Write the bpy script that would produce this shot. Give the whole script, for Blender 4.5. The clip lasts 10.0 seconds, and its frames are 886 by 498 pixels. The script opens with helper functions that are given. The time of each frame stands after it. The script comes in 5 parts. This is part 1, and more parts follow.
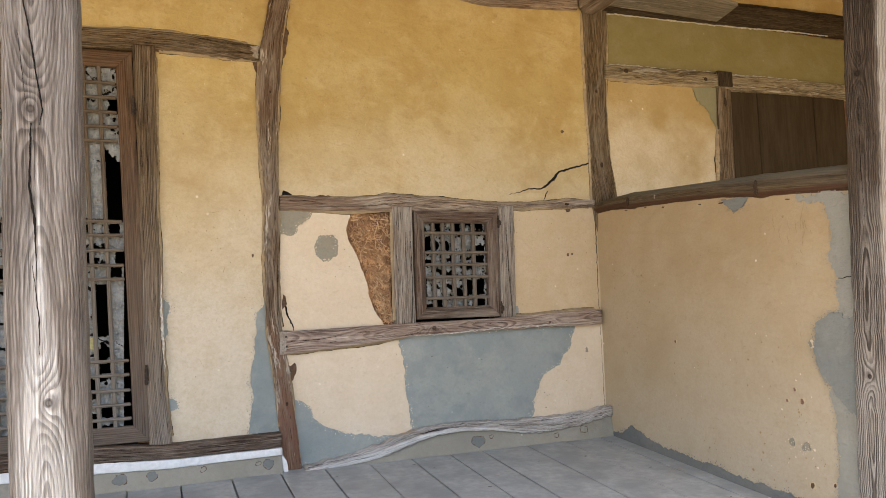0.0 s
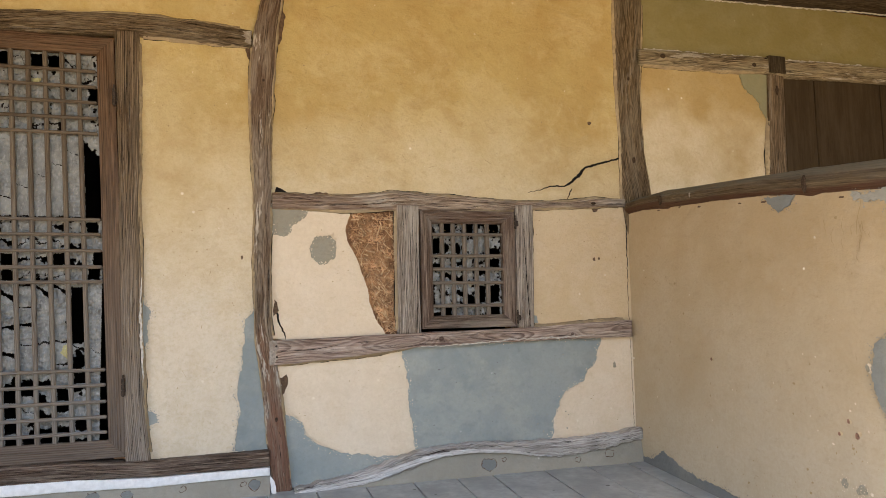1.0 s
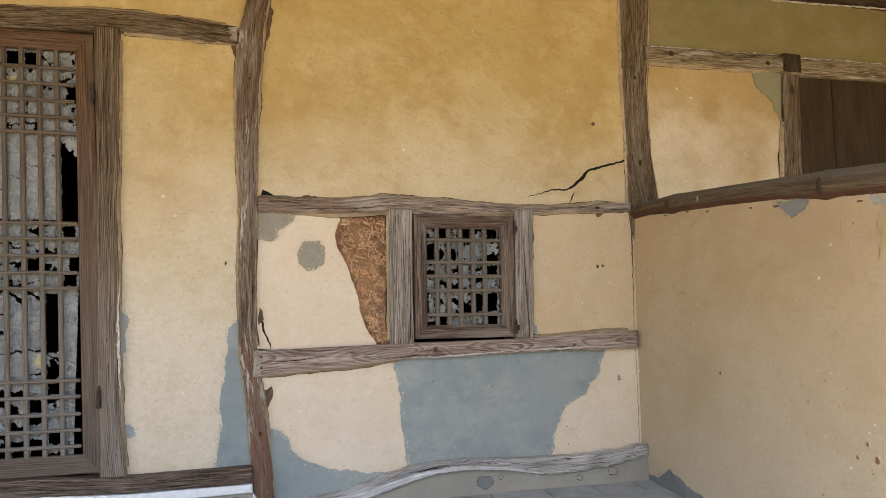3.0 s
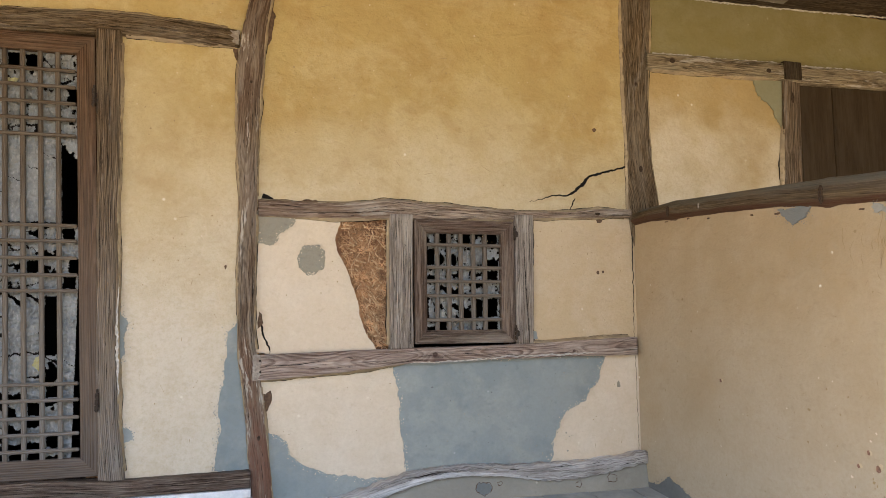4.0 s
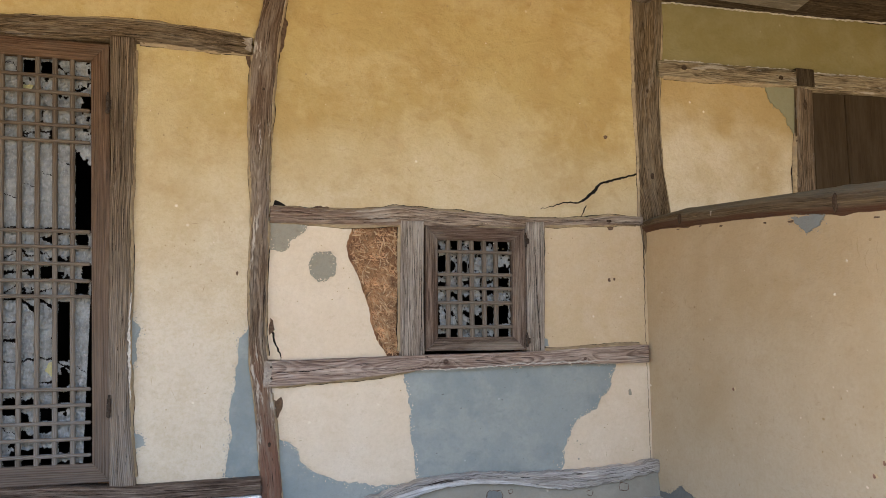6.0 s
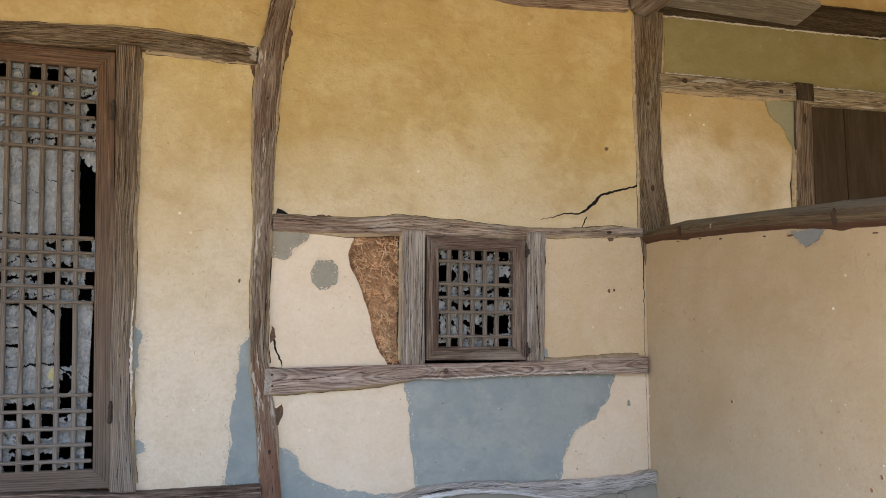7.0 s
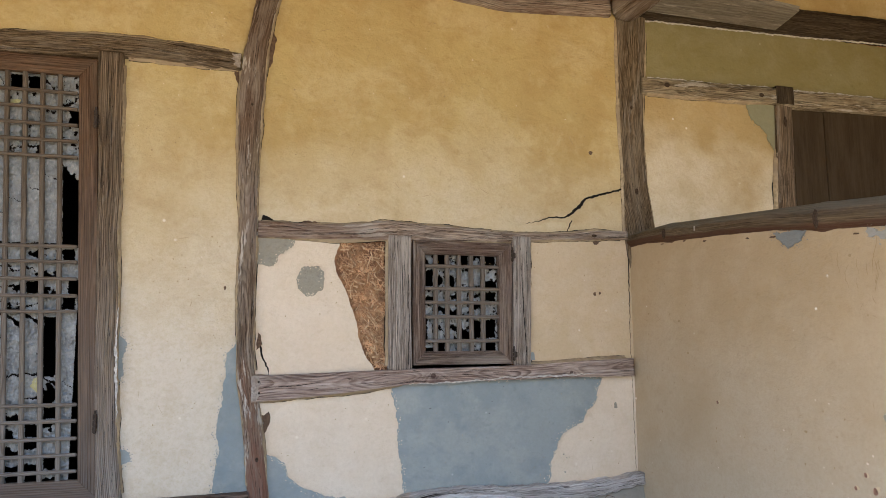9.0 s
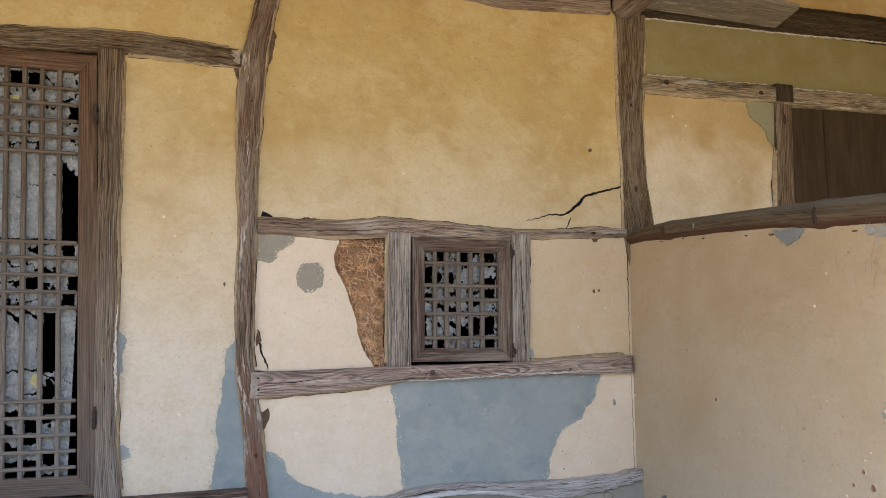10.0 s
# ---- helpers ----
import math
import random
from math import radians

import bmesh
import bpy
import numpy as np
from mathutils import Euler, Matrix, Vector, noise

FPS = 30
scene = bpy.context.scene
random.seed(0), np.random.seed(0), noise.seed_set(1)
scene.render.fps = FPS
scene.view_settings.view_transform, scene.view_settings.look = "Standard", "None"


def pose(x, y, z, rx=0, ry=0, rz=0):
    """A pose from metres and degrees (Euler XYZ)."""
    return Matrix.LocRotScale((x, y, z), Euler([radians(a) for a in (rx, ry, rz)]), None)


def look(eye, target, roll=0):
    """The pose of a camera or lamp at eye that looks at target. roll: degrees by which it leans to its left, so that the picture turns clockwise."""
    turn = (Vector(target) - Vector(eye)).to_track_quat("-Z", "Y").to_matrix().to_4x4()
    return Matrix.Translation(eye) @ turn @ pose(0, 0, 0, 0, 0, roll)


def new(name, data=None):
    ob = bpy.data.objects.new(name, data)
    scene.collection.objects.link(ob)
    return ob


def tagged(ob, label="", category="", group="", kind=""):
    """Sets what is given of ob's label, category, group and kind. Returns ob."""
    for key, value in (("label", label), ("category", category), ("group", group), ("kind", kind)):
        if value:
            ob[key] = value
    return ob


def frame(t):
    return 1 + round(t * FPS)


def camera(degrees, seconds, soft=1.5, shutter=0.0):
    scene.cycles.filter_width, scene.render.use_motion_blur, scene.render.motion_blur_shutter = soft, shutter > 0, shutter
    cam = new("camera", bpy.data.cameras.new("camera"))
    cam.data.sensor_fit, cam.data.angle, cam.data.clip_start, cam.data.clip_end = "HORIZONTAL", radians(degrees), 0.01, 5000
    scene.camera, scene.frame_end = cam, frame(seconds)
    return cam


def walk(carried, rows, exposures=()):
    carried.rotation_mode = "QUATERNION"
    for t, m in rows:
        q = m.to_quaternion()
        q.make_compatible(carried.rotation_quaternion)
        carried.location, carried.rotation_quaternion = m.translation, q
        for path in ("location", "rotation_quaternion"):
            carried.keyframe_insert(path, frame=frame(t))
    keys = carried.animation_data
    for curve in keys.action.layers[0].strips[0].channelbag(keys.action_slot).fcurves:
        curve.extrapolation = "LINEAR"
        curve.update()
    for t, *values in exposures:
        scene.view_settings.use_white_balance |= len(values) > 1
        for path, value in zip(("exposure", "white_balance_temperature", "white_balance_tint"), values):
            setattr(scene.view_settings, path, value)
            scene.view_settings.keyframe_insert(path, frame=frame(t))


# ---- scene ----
cam = camera(62.2, 10.0, soft=0.5)
PATH = [
    (0, (0.032, -0.18, 0.714), (0.767, 1.673, 0.873), -2.0),
    (0.5, (0.193, -0.12, 0.748), (0.842, 1.768, 0.868), -2.4),
    (1, (0.354, 0.053, 0.741), (0.945, 1.956, 0.908), -1.2),
    (1.5, (0.47, 0.161, 0.766), (1.025, 2.075, 0.934), -1.3),
    (2, (0.502, 0.179, 0.757), (1.037, 2.099, 0.918), -2.1),
    (2.5, (0.494, 0.174, 0.757), (1.038, 2.09, 0.93), -1.5),
    (4, (0.478, 0.183, 0.758), (1.034, 2.094, 0.953), -0.5),
    (4.5, (0.476, 0.188, 0.76), (1.035, 2.097, 0.969), -0.5),
    (5, (0.477, 0.192, 0.761), (1.029, 2.103, 0.971), -0.5),
    (5.5, (0.476, 0.192, 0.76), (1.015, 2.107, 0.965), -0.5),
    (7, (0.451, 0.172, 0.772), (0.988, 2.085, 1.002), 0.3),
    (7.5, (0.455, 0.18, 0.776), (1.009, 2.089, 1.0), 0.3),
    (8, (0.455, 0.179, 0.774), (1.021, 2.084, 1.002), -0.1),
    (8.5, (0.45, 0.172, 0.77), (1.01, 2.077, 1.008), -0.4),
    (9, (0.446, 0.169, 0.77), (1.021, 2.069, 1.014), -0.4),
    (9.5, (0.444, 0.169, 0.769), (1.029, 2.066, 1.009), -0.1),
    (10, (0.445, 0.167, 0.766), (1.022, 2.067, 1.004), -0.3),
]
walk(cam, [(t, look(eye, target, roll)) for t, eye, target, roll in PATH],
     exposures=[(0, 1.97, 6450, 10), (2, 1.95, 6380, 10), (4.5, 1.95, 6080, 10), (7, 1.93, 5870, 10), (10, 1.93, 5720, 10)])

from mathutils import geometry

# ---- light ----
world = bpy.data.worlds.new("sky")
scene.world = world
world.use_nodes = True
_wn = world.node_tree.nodes
_sky = _wn.new("ShaderNodeTexSky")
_sky.sky_type = "NISHITA"
_sky.sun_disc = False
_sky.sun_elevation = radians(65)
_sky.sun_rotation = radians(230)
_sky.dust_density = 3.0
_bg = _wn["Background"]
_bg.inputs["Strength"].default_value = 0.15
world.node_tree.links.new(_sky.outputs[0], _bg.inputs["Color"])
_sun = bpy.data.lights.new("sun", "SUN")
_sun.energy, _sun.angle, _sun.color = 3.0, radians(1.0), (1.0, 0.95, 0.86)
sun = new("sun", _sun)
sun.matrix_world = look((-6, -5, 17), (0, 0, 0))

# ---- materials ----


def nodes_of(name):
    m = bpy.data.materials.new(name)
    m.use_nodes = True
    nt = m.node_tree
    return m, nt, nt.nodes["Principled BSDF"]


class Net:
    """Short hands for wiring a node tree."""

    def __init__(self, nt):
        self.nt = nt

    def put(self, kind, **props):
        n = self.nt.nodes.new(kind)
        for k, v in props.items():
            if k == "operation":
                n.operation = v
            elif k == "blend_type":
                n.blend_type = v
            elif k == "data_type":
                n.data_type = v
            elif k == "feature":
                n.feature = v
        return n

    def link(self, a, b):
        self.nt.links.new(a, b)

    def val(self, sock, v):
        if isinstance(v, bpy.types.NodeSocket):
            self.link(v, sock)
        else:
            sock.default_value = v

    def math(self, op, a, b=0.0, clamp=False):
        n = self.put("ShaderNodeMath", operation=op)
        n.use_clamp = clamp
        self.val(n.inputs[0], a)
        self.val(n.inputs[1], b)
        return n.outputs[0]

    def noise(self, vec, scale, detail=3.0, rough=0.55, distort=0.0):
        n = self.put("ShaderNodeTexNoise")
        self.link(vec, n.inputs["Vector"])
        n.inputs["Scale"].default_value = scale
        n.inputs["Detail"].default_value = detail
        n.inputs["Roughness"].default_value = rough
        n.inputs["Distortion"].default_value = distort
        return n.outputs["Fac"]

    def ramp(self, fac, stops):
        n = self.put("ShaderNodeValToRGB")
        cr = n.color_ramp
        while len(cr.elements) < len(stops):
            cr.elements.new(0.5)
        for e, (p, c) in zip(cr.elements, stops):
            e.position = p
            e.color = (*c, 1.0) if len(c) == 3 else c
        self.link(fac, n.inputs[0])
        return n.outputs["Color"]

    def span(self, v, a, b, lo=0.0, hi=1.0):
        n = self.put("ShaderNodeMapRange")
        self.val(n.inputs[0], v)
        for i, x in enumerate((a, b, lo, hi)):
            n.inputs[i + 1].default_value = x
        return n.outputs[0]

    def mix(self, fac, a, b, kind="MIX"):
        n = self.put("ShaderNodeMix", data_type="RGBA", blend_type=kind)
        n.clamp_factor = True
        self.val(n.inputs[0], fac)
        for i, x in ((6, a), (7, b)):
            if isinstance(x, tuple):
                x = (*x, 1.0)
            self.val(n.inputs[i], x)
        return n.outputs[2]

    def scaled(self, vec, s):
        n = self.put("ShaderNodeMapping")
        self.link(vec, n.inputs["Vector"])
        n.inputs["Scale"].default_value = s
        return n.outputs[0]

    def bump(self, height, strength, dist, bsdf, under=None):
        n = self.put("ShaderNodeBump")
        n.inputs["Strength"].default_value = strength
        n.inputs["Distance"].default_value = dist
        self.link(height, n.inputs["Height"])
        if under:
            self.link(under, n.inputs["Normal"])
        self.link(n.outputs[0], bsdf.inputs["Normal"])
        return n.outputs[0]


def wood(name, dark, mid, light, grey=0.3, ring=60.0, rough=0.75, relief=0.5, checks=0.25, grey_tint=(0.42, 0.40, 0.38), red=0.0, lime=0.0, wave=0.045, warm_tint=True, gloss=0.1, knots=(), foot_tint=None, bleach=None,
         pith=0.05, deep=0.03, figure=0.55, face=None, lively=1.0, hair=1.0, dash=13.0):
    """Weathered timber. The grain runs along u of the mesh's own uv, both in metres; the rings are shells round a wandering
    pith that lies under the face, so that they rise as lines where it is deep and as arches where it is near."""
    if warm_tint:
        dark, mid, light, grey_tint = [(c[0] * 1.0, c[1] * 0.985, c[2] * 0.93) for c in (dark, mid, light, grey_tint)]
    mid, light = tuple(1.2 * c for c in mid), tuple(1.2 * c for c in light)
    m, nt, bsdf = nodes_of(name)
    w = Net(nt)
    uv = w.put("ShaderNodeTexCoord").outputs["UV"]
    info = w.put("ShaderNodeObjectInfo")
    shift = w.put("ShaderNodeVectorMath", operation="MULTIPLY_ADD")
    comb = w.put("ShaderNodeCombineXYZ")
    for i, k in enumerate((37.0, 0.0, 5.0)):
        w.link(w.math("MULTIPLY", info.outputs["Random"], k), comb.inputs[i])
    w.link(uv, shift.inputs[0])
    shift.inputs[1].default_value = (1, 1, 1)
    w.link(comb.outputs[0], shift.inputs[2])
    base = uv if knots else shift.outputs[0]
    sep = w.put("ShaderNodeSeparateXYZ")
    w.link(base, sep.inputs[0])
    u, v = sep.outputs[0], sep.outputs[1]
    # the shells round the pith
    sway = w.noise(w.scaled(base, (1.3 * lively, 0.0, 3.0)), 1.0, 2.0)
    dive = w.noise(w.scaled(base, (1.5 * lively, 0.0, 9.0)), 1.0, 1.0)
    fret = w.noise(w.scaled(base, (5.0, 26.0, 2.0)), 1.0, 3.0)
    off = w.math("SUBTRACT", v, w.math("ADD", w.span(sway, 0.3, 0.7, -0.5 * wave, 0.5 * wave), pith))
    low = w.span(dive, 0.30, 0.70, -0.3 * deep, 1.6 * deep)
    r = w.math("SQRT", w.math("ADD", w.math("MULTIPLY", off, off), w.math("MULTIPLY", low, low)))
    r = w.math("ADD", r, w.math("MULTIPLY", fret, 0.006))
    heart = None
    fray = w.noise(w.scaled(base, (40.0, 60.0, 1.0)), 1.0, 3.0)
    for ku, kv, kr in knots:
        # the shells bulge round each knot
        pu = w.math("SUBTRACT", u, ku)
        pv = w.math("SUBTRACT", v, kv)
        du = w.math("DIVIDE", pu, kr * 5.0)
        dv = w.math("DIVIDE", pv, kr * 2.2)
        d2 = w.math("ADD", w.math("MULTIPLY", du, du), w.math("MULTIPLY", dv, dv))
        r = w.math("ADD", r, w.math("DIVIDE", 3.2 * kr, w.math("ADD", d2, 1.0)))
        eu = w.math("DIVIDE", pu, kr)
        ev = w.math("DIVIDE", pv, kr * 0.9)
        e2 = w.math("ADD", w.math("MULTIPLY", eu, eu), w.math("MULTIPLY", ev, ev))
        ringed = w.span(w.math("SINE", w.math("MULTIPLY", w.math("ADD", e2, fray), 9.0)), -1.0, 1.0, 0.8, 1.0)
        spot = w.math("MULTIPLY", w.span(e2, 0.7, 1.2, 1.0, 0.0), ringed)
        heart = spot if heart is None else w.math("MAXIMUM", heart, spot)
    phase = w.math("MULTIPLY", r, ring)
    saw = w.math("FRACT", phase)
    late = w.math("MULTIPLY", w.span(saw, 0.25, 0.70), w.span(saw, 0.88, 1.0, 1.0, 0.0))
    year = w.put("ShaderNodeTexWhiteNoise")
    year.noise_dimensions = "1D"
    w.link(w.math("FLOOR", phase), year.inputs["W"])
    late = w.math("MULTIPLY", late, w.span(year.outputs["Value"], 0.0, 1.0, 0.5, 1.0))
    shown = w.span(w.noise(w.scaled(base, (2.0, 11.0, 3.0)), 1.0, 3.0), 0.34, 0.60, 0.45 * figure, figure)
    late = w.math("MULTIPLY", late, shown)
    flow = w.put("ShaderNodeCombineXYZ")
    w.link(u, flow.inputs[0])
    w.link(w.math("ADD", v, w.math("MULTIPLY", sway, 0.5 * wave)), flow.inputs[1])
    streak = w.span(w.noise(w.scaled(flow.outputs[0], (1.6, 48.0, 1.0)), 1.0, 4.0, 0.65), 0.32, 0.68)
    fine = w.noise(w.scaled(flow.outputs[0], (10.0, 460.0, 1.0)), 1.0, 3.0, 0.6)
    patch_tone = w.noise(w.scaled(base, (3.0, 9.0, 1.0)), 1.0, 5.0, 0.65)
    tone = w.math("ADD", w.math("MULTIPLY", streak, 0.55), w.math("MULTIPLY", w.span(patch_tone, 0.3, 0.7), 0.45))
    col = w.ramp(tone, [(0.12, tuple(0.45 * p + 0.55 * q for p, q in zip(dark, mid))), (0.48, mid), (0.88, light)])
    col = w.mix(late, col, dark)
    fibre = w.noise(w.scaled(flow.outputs[0], (dash, 190.0, 1.0)), 1.0, 5.0, 0.75)
    col = w.mix(w.span(fibre, 0.53, 0.61, 0.0, min(1.0, 1.1 * hair)), col, dark)
    col = w.mix(w.span(fibre, 0.39, 0.46, 0.75 * hair, 0.0), col, light)
    col = w.mix(w.span(fine, 0.46, 0.66, 0.0, 0.45), col, dark)
    worn = w.noise(w.scaled(base, (2.6, 15.0, 1.0)), 1.0, 5.0, 0.7)
    col = w.mix(w.math("MULTIPLY", w.math("MULTIPLY", w.span(worn, 0.46, 0.60), grey), w.span(late, 0.0, 0.5, 1.0, 0.5)), col, grey_tint)
    if red:
        warm = w.noise(w.scaled(base, (1.3, 6.0, 1.0)), 1.0, 3.0)
        col = w.mix(w.math("MULTIPLY", w.span(warm, 0.47, 0.62), red), col, (0.13, 0.060, 0.036))
    if foot_tint:
        # second tint towards the foot: weathering, and painted fall of light on door timber
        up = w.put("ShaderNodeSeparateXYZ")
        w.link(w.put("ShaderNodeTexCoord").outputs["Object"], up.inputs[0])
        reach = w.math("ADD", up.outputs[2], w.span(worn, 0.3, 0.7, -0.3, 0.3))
        foot_mix = w.math("MULTIPLY", w.span(reach, foot_tint[1], foot_tint[2], 1.0, 0.0), w.span(late, 0.0, 0.6, foot_tint[3], 0.15))
        col = w.mix(foot_mix, col, foot_tint[0])
    if face:
        # tint by side: light on one face painted in paler, unweathered red kept below
        for v0, v1, tint, much in face:
            at = w.math("ADD", v, w.span(worn, 0.3, 0.7, -0.012, 0.012))
            on = w.math("MULTIPLY", w.span(at, v0 - 0.006, v0 + 0.006), w.span(at, v1 - 0.006, v1 + 0.006, 1.0, 0.0))
            col = w.mix(w.math("MULTIPLY", w.math("MULTIPLY", on, much), w.span(late, 0.0, 0.6, 1.0, 0.45)), col, tint)
    if bleach:
        # a tongue of bleached sapwood widening downwards
        wide = w.math("MULTIPLY", w.math("SUBTRACT", bleach[1], u), bleach[2])
        away = w.math("ABSOLUTE", w.math("SUBTRACT", v, bleach[0]))
        away = w.math("ADD", away, w.span(streak, 0.0, 1.0, -0.014, 0.014))
        tongue = w.span(w.math("SUBTRACT", wide, away), 0.0, 0.016)
        col = w.mix(w.math("MULTIPLY", w.math("MULTIPLY", tongue, w.span(fibre, 0.46, 0.66, 1.0, 0.35)), w.span(late, 0.0, 0.6, 1.0, 0.5)), col, bleach[3])
    if lime:
        crust = w.noise(w.scaled(base, (4.0, 26.0, 2.0)), 1.0, 5.0, 0.7)
        col = w.mix(w.math("MULTIPLY", w.span(crust, 0.585, 0.64), lime), col, (0.56, 0.50, 0.41))
    if heart is not None:
        col = w.mix(w.math("MULTIPLY", heart, 0.85), col, tuple(0.9 * c for c in dark))
    line = w.noise(w.scaled(flow.outputs[0], (1.1, 42.0, 1.0)), 1.0, 2.0)
    line = w.math("ABSOLUTE", w.math("SUBTRACT", line, 0.5))
    gate = w.span(w.noise(w.scaled(base, (2.2, 14.0, 1.0)), 1.0, 1.0), 0.54, 0.60)
    chk = w.math("MULTIPLY", w.span(line, 0.003, 0.018, 1.0, 0.0), gate)
    col = w.mix(w.math("MULTIPLY", chk, min(1.0, 2.0 * checks)), col, (0.02, 0.014, 0.01))
    w.link(col, bsdf.inputs["Base Color"])
    bsdf.inputs["Roughness"].default_value = rough
    bsdf.inputs["Specular IOR Level"].default_value = gloss
    h = w.math("ADD", w.math("MULTIPLY", late, 0.8), w.math("MULTIPLY", w.math("SUBTRACT", 1.0, fine), 0.4))
    h = w.math("ADD", h, w.math("MULTIPLY", worn, 0.5))
    h = w.math("SUBTRACT", h, w.math("MULTIPLY", w.span(fibre, 0.45, 0.7), 0.8))
    h = w.math("SUBTRACT", h, w.math("MULTIPLY", chk, 2.5 * checks))
    w.bump(h, relief, 0.004, bsdf)
    return m


def plaster(name, base, stain, pale, grain=1.0, stained=0.6, fleck=(0.9, 0.84, 0.7), fleckness=0.5, low=None, smears=1.0):
    """Hand-trowelled mud plaster with a lime wash."""
    m, nt, bsdf = nodes_of(name)
    w = Net(nt)
    pos = w.put("ShaderNodeTexCoord").outputs["Object"]
    big = w.noise(pos, 1.7, 4.0, 0.55)
    mid = w.noise(w.scaled(pos, (0.95, 0.95, 1.05)), 5.0, 6.0, 0.66, 0.25)
    smear = w.noise(w.scaled(pos, (0.9, 0.9, 1.1)), 9.0, 5.0, 0.66, 0.3)
    scuff = w.noise(w.scaled(pos, (0.8, 0.8, 1.3)), 26.0, 5.0, 0.7)
    fine = w.noise(pos, 70.0, 4.0, 0.6)
    grit = w.noise(pos, 330.0, 2.0, 0.6)
    col = w.mix(w.math("MULTIPLY", w.span(big, 0.42, 0.66), stained), base, stain)
    col = w.mix(w.math("MULTIPLY", w.span(mid, 0.47, 0.63), 0.55 * smears), col, pale)
    col = w.mix(w.math("MULTIPLY", w.span(smear, 0.51, 0.64), 0.42 * smears), col, stain)
    col = w.mix(w.span(scuff, 0.585, 0.70, 0.0, 0.4), col, (stain[0] * 0.88, stain[1] * 0.86, stain[2] * 0.85))
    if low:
        # the wash pales downwards: fading, and the fall of light put into colour
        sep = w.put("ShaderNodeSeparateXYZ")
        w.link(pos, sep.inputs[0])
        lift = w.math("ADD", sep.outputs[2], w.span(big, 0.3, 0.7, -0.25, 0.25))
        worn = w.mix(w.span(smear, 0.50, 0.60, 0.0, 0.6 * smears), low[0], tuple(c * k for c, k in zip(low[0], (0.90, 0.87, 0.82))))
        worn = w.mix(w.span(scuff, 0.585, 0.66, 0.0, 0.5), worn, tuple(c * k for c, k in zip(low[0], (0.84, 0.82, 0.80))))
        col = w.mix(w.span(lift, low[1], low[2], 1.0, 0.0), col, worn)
    col = w.mix(w.span(fine, 0.40, 0.70, 0.0, 0.2), col, (base[0] * 0.72, base[1] * 0.68, base[2] * 0.6))
    col = w.mix(w.span(grit, 0.5, 0.7, 0.0, 0.2), col, (base[0] * 0.7, base[1] * 0.66, base[2] * 0.6))
    spots = w.put("ShaderNodeTexVoronoi", feature="F1")
    w.link(pos, spots.inputs["Vector"])
    spots.inputs["Scale"].default_value = 9.0
    dot = w.math("MULTIPLY", w.span(spots.outputs["Distance"], 0.03, 0.07, 1.0, 0.0), w.span(mid, 0.5, 0.56))
    col = w.mix(w.math("MULTIPLY", dot, fleckness), col, fleck)
    w.link(col, bsdf.inputs["Base Color"])
    bsdf.inputs["Roughness"].default_value = 0.92
    bsdf.inputs["Specular IOR Level"].default_value = 0.15
    h = w.math("ADD", w.math("ADD", w.math("MULTIPLY", mid, 2.4), w.math("MULTIPLY", scuff, 0.8)), w.math("MULTIPLY", fine, 0.4))
    h = w.math("ADD", h, w.math("MULTIPLY", grit, 0.2))
    h = w.math("ADD", h, w.math("MULTIPLY", dot, 0.25))
    # the float's broad strokes
    sweep = w.noise(w.scaled(pos, (1.0, 1.0, 1.6)), 4.0, 3.0, 0.55, 0.5)
    h = w.math("ADD", h, w.math("MULTIPLY", sweep, 3.5))
    w.bump(h, 0.55 * grain, 0.006, bsdf)
    return m


def plain(name, col, rough=0.8, scale=30.0, vary=0.3, relief=0.3, metal=0.0, second=None):
    m, nt, bsdf = nodes_of(name)
    w = Net(nt)
    pos = w.put("ShaderNodeTexCoord").outputs["Object"]
    a = w.noise(pos, scale, 5.0, 0.6)
    b = w.noise(pos, scale * 0.17, 3.0)
    c = w.mix(w.span(a, 0.3, 0.7), tuple(x * (1 - vary) for x in col), tuple(min(1, x * (1 + vary)) for x in col))
    if second:
        c = w.mix(w.span(b, 0.42, 0.62), c, second)
    w.link(c, bsdf.inputs["Base Color"])
    bsdf.inputs["Roughness"].default_value = rough
    bsdf.inputs["Metallic"].default_value = metal
    bsdf.inputs["Specular IOR Level"].default_value = 0.2
    w.bump(w.math("ADD", a, b), relief, 0.006, bsdf)
    return m


OLD = (0.36, 0.31, 0.25)
W_STUD = wood("weathered_brown_timber", (0.036, 0.024, 0.016), (0.185, 0.138, 0.094), (0.34, 0.275, 0.20), grey=0.6, ring=120, red=0.35, grey_tint=(0.42, 0.37, 0.31), relief=0.9, lime=0.9, figure=0.5, pith=0.05, foot_tint=((0.20, 0.095, 0.062), 0.2, 0.72, 0.8), dash=7.0)
W_GREY = wood("grey_timber", (0.055, 0.043, 0.034), (0.30, 0.25, 0.21), (0.49, 0.43, 0.375), grey=0.5, ring=130, grey_tint=(0.52, 0.465, 0.41), relief=1.0, lime=0.3, wave=0.011, dash=6.0, pith=0.30, deep=0.02, hair=0.8)
# greyer foot: weathering, plus the light's fall put into the colour
W_JAMB = wood("door_post_timber", (0.032, 0.021, 0.013), (0.165, 0.115, 0.072), (0.28, 0.207, 0.138), grey=0.3, ring=150, grey_tint=(0.25, 0.20, 0.145), relief=1.0, lime=0.2, wave=0.007, foot_tint=((0.335, 0.29, 0.245), 0.2, 1.35, 0.8), dash=4.0, pith=0.30, deep=0.02, figure=0.8, lively=0.6)
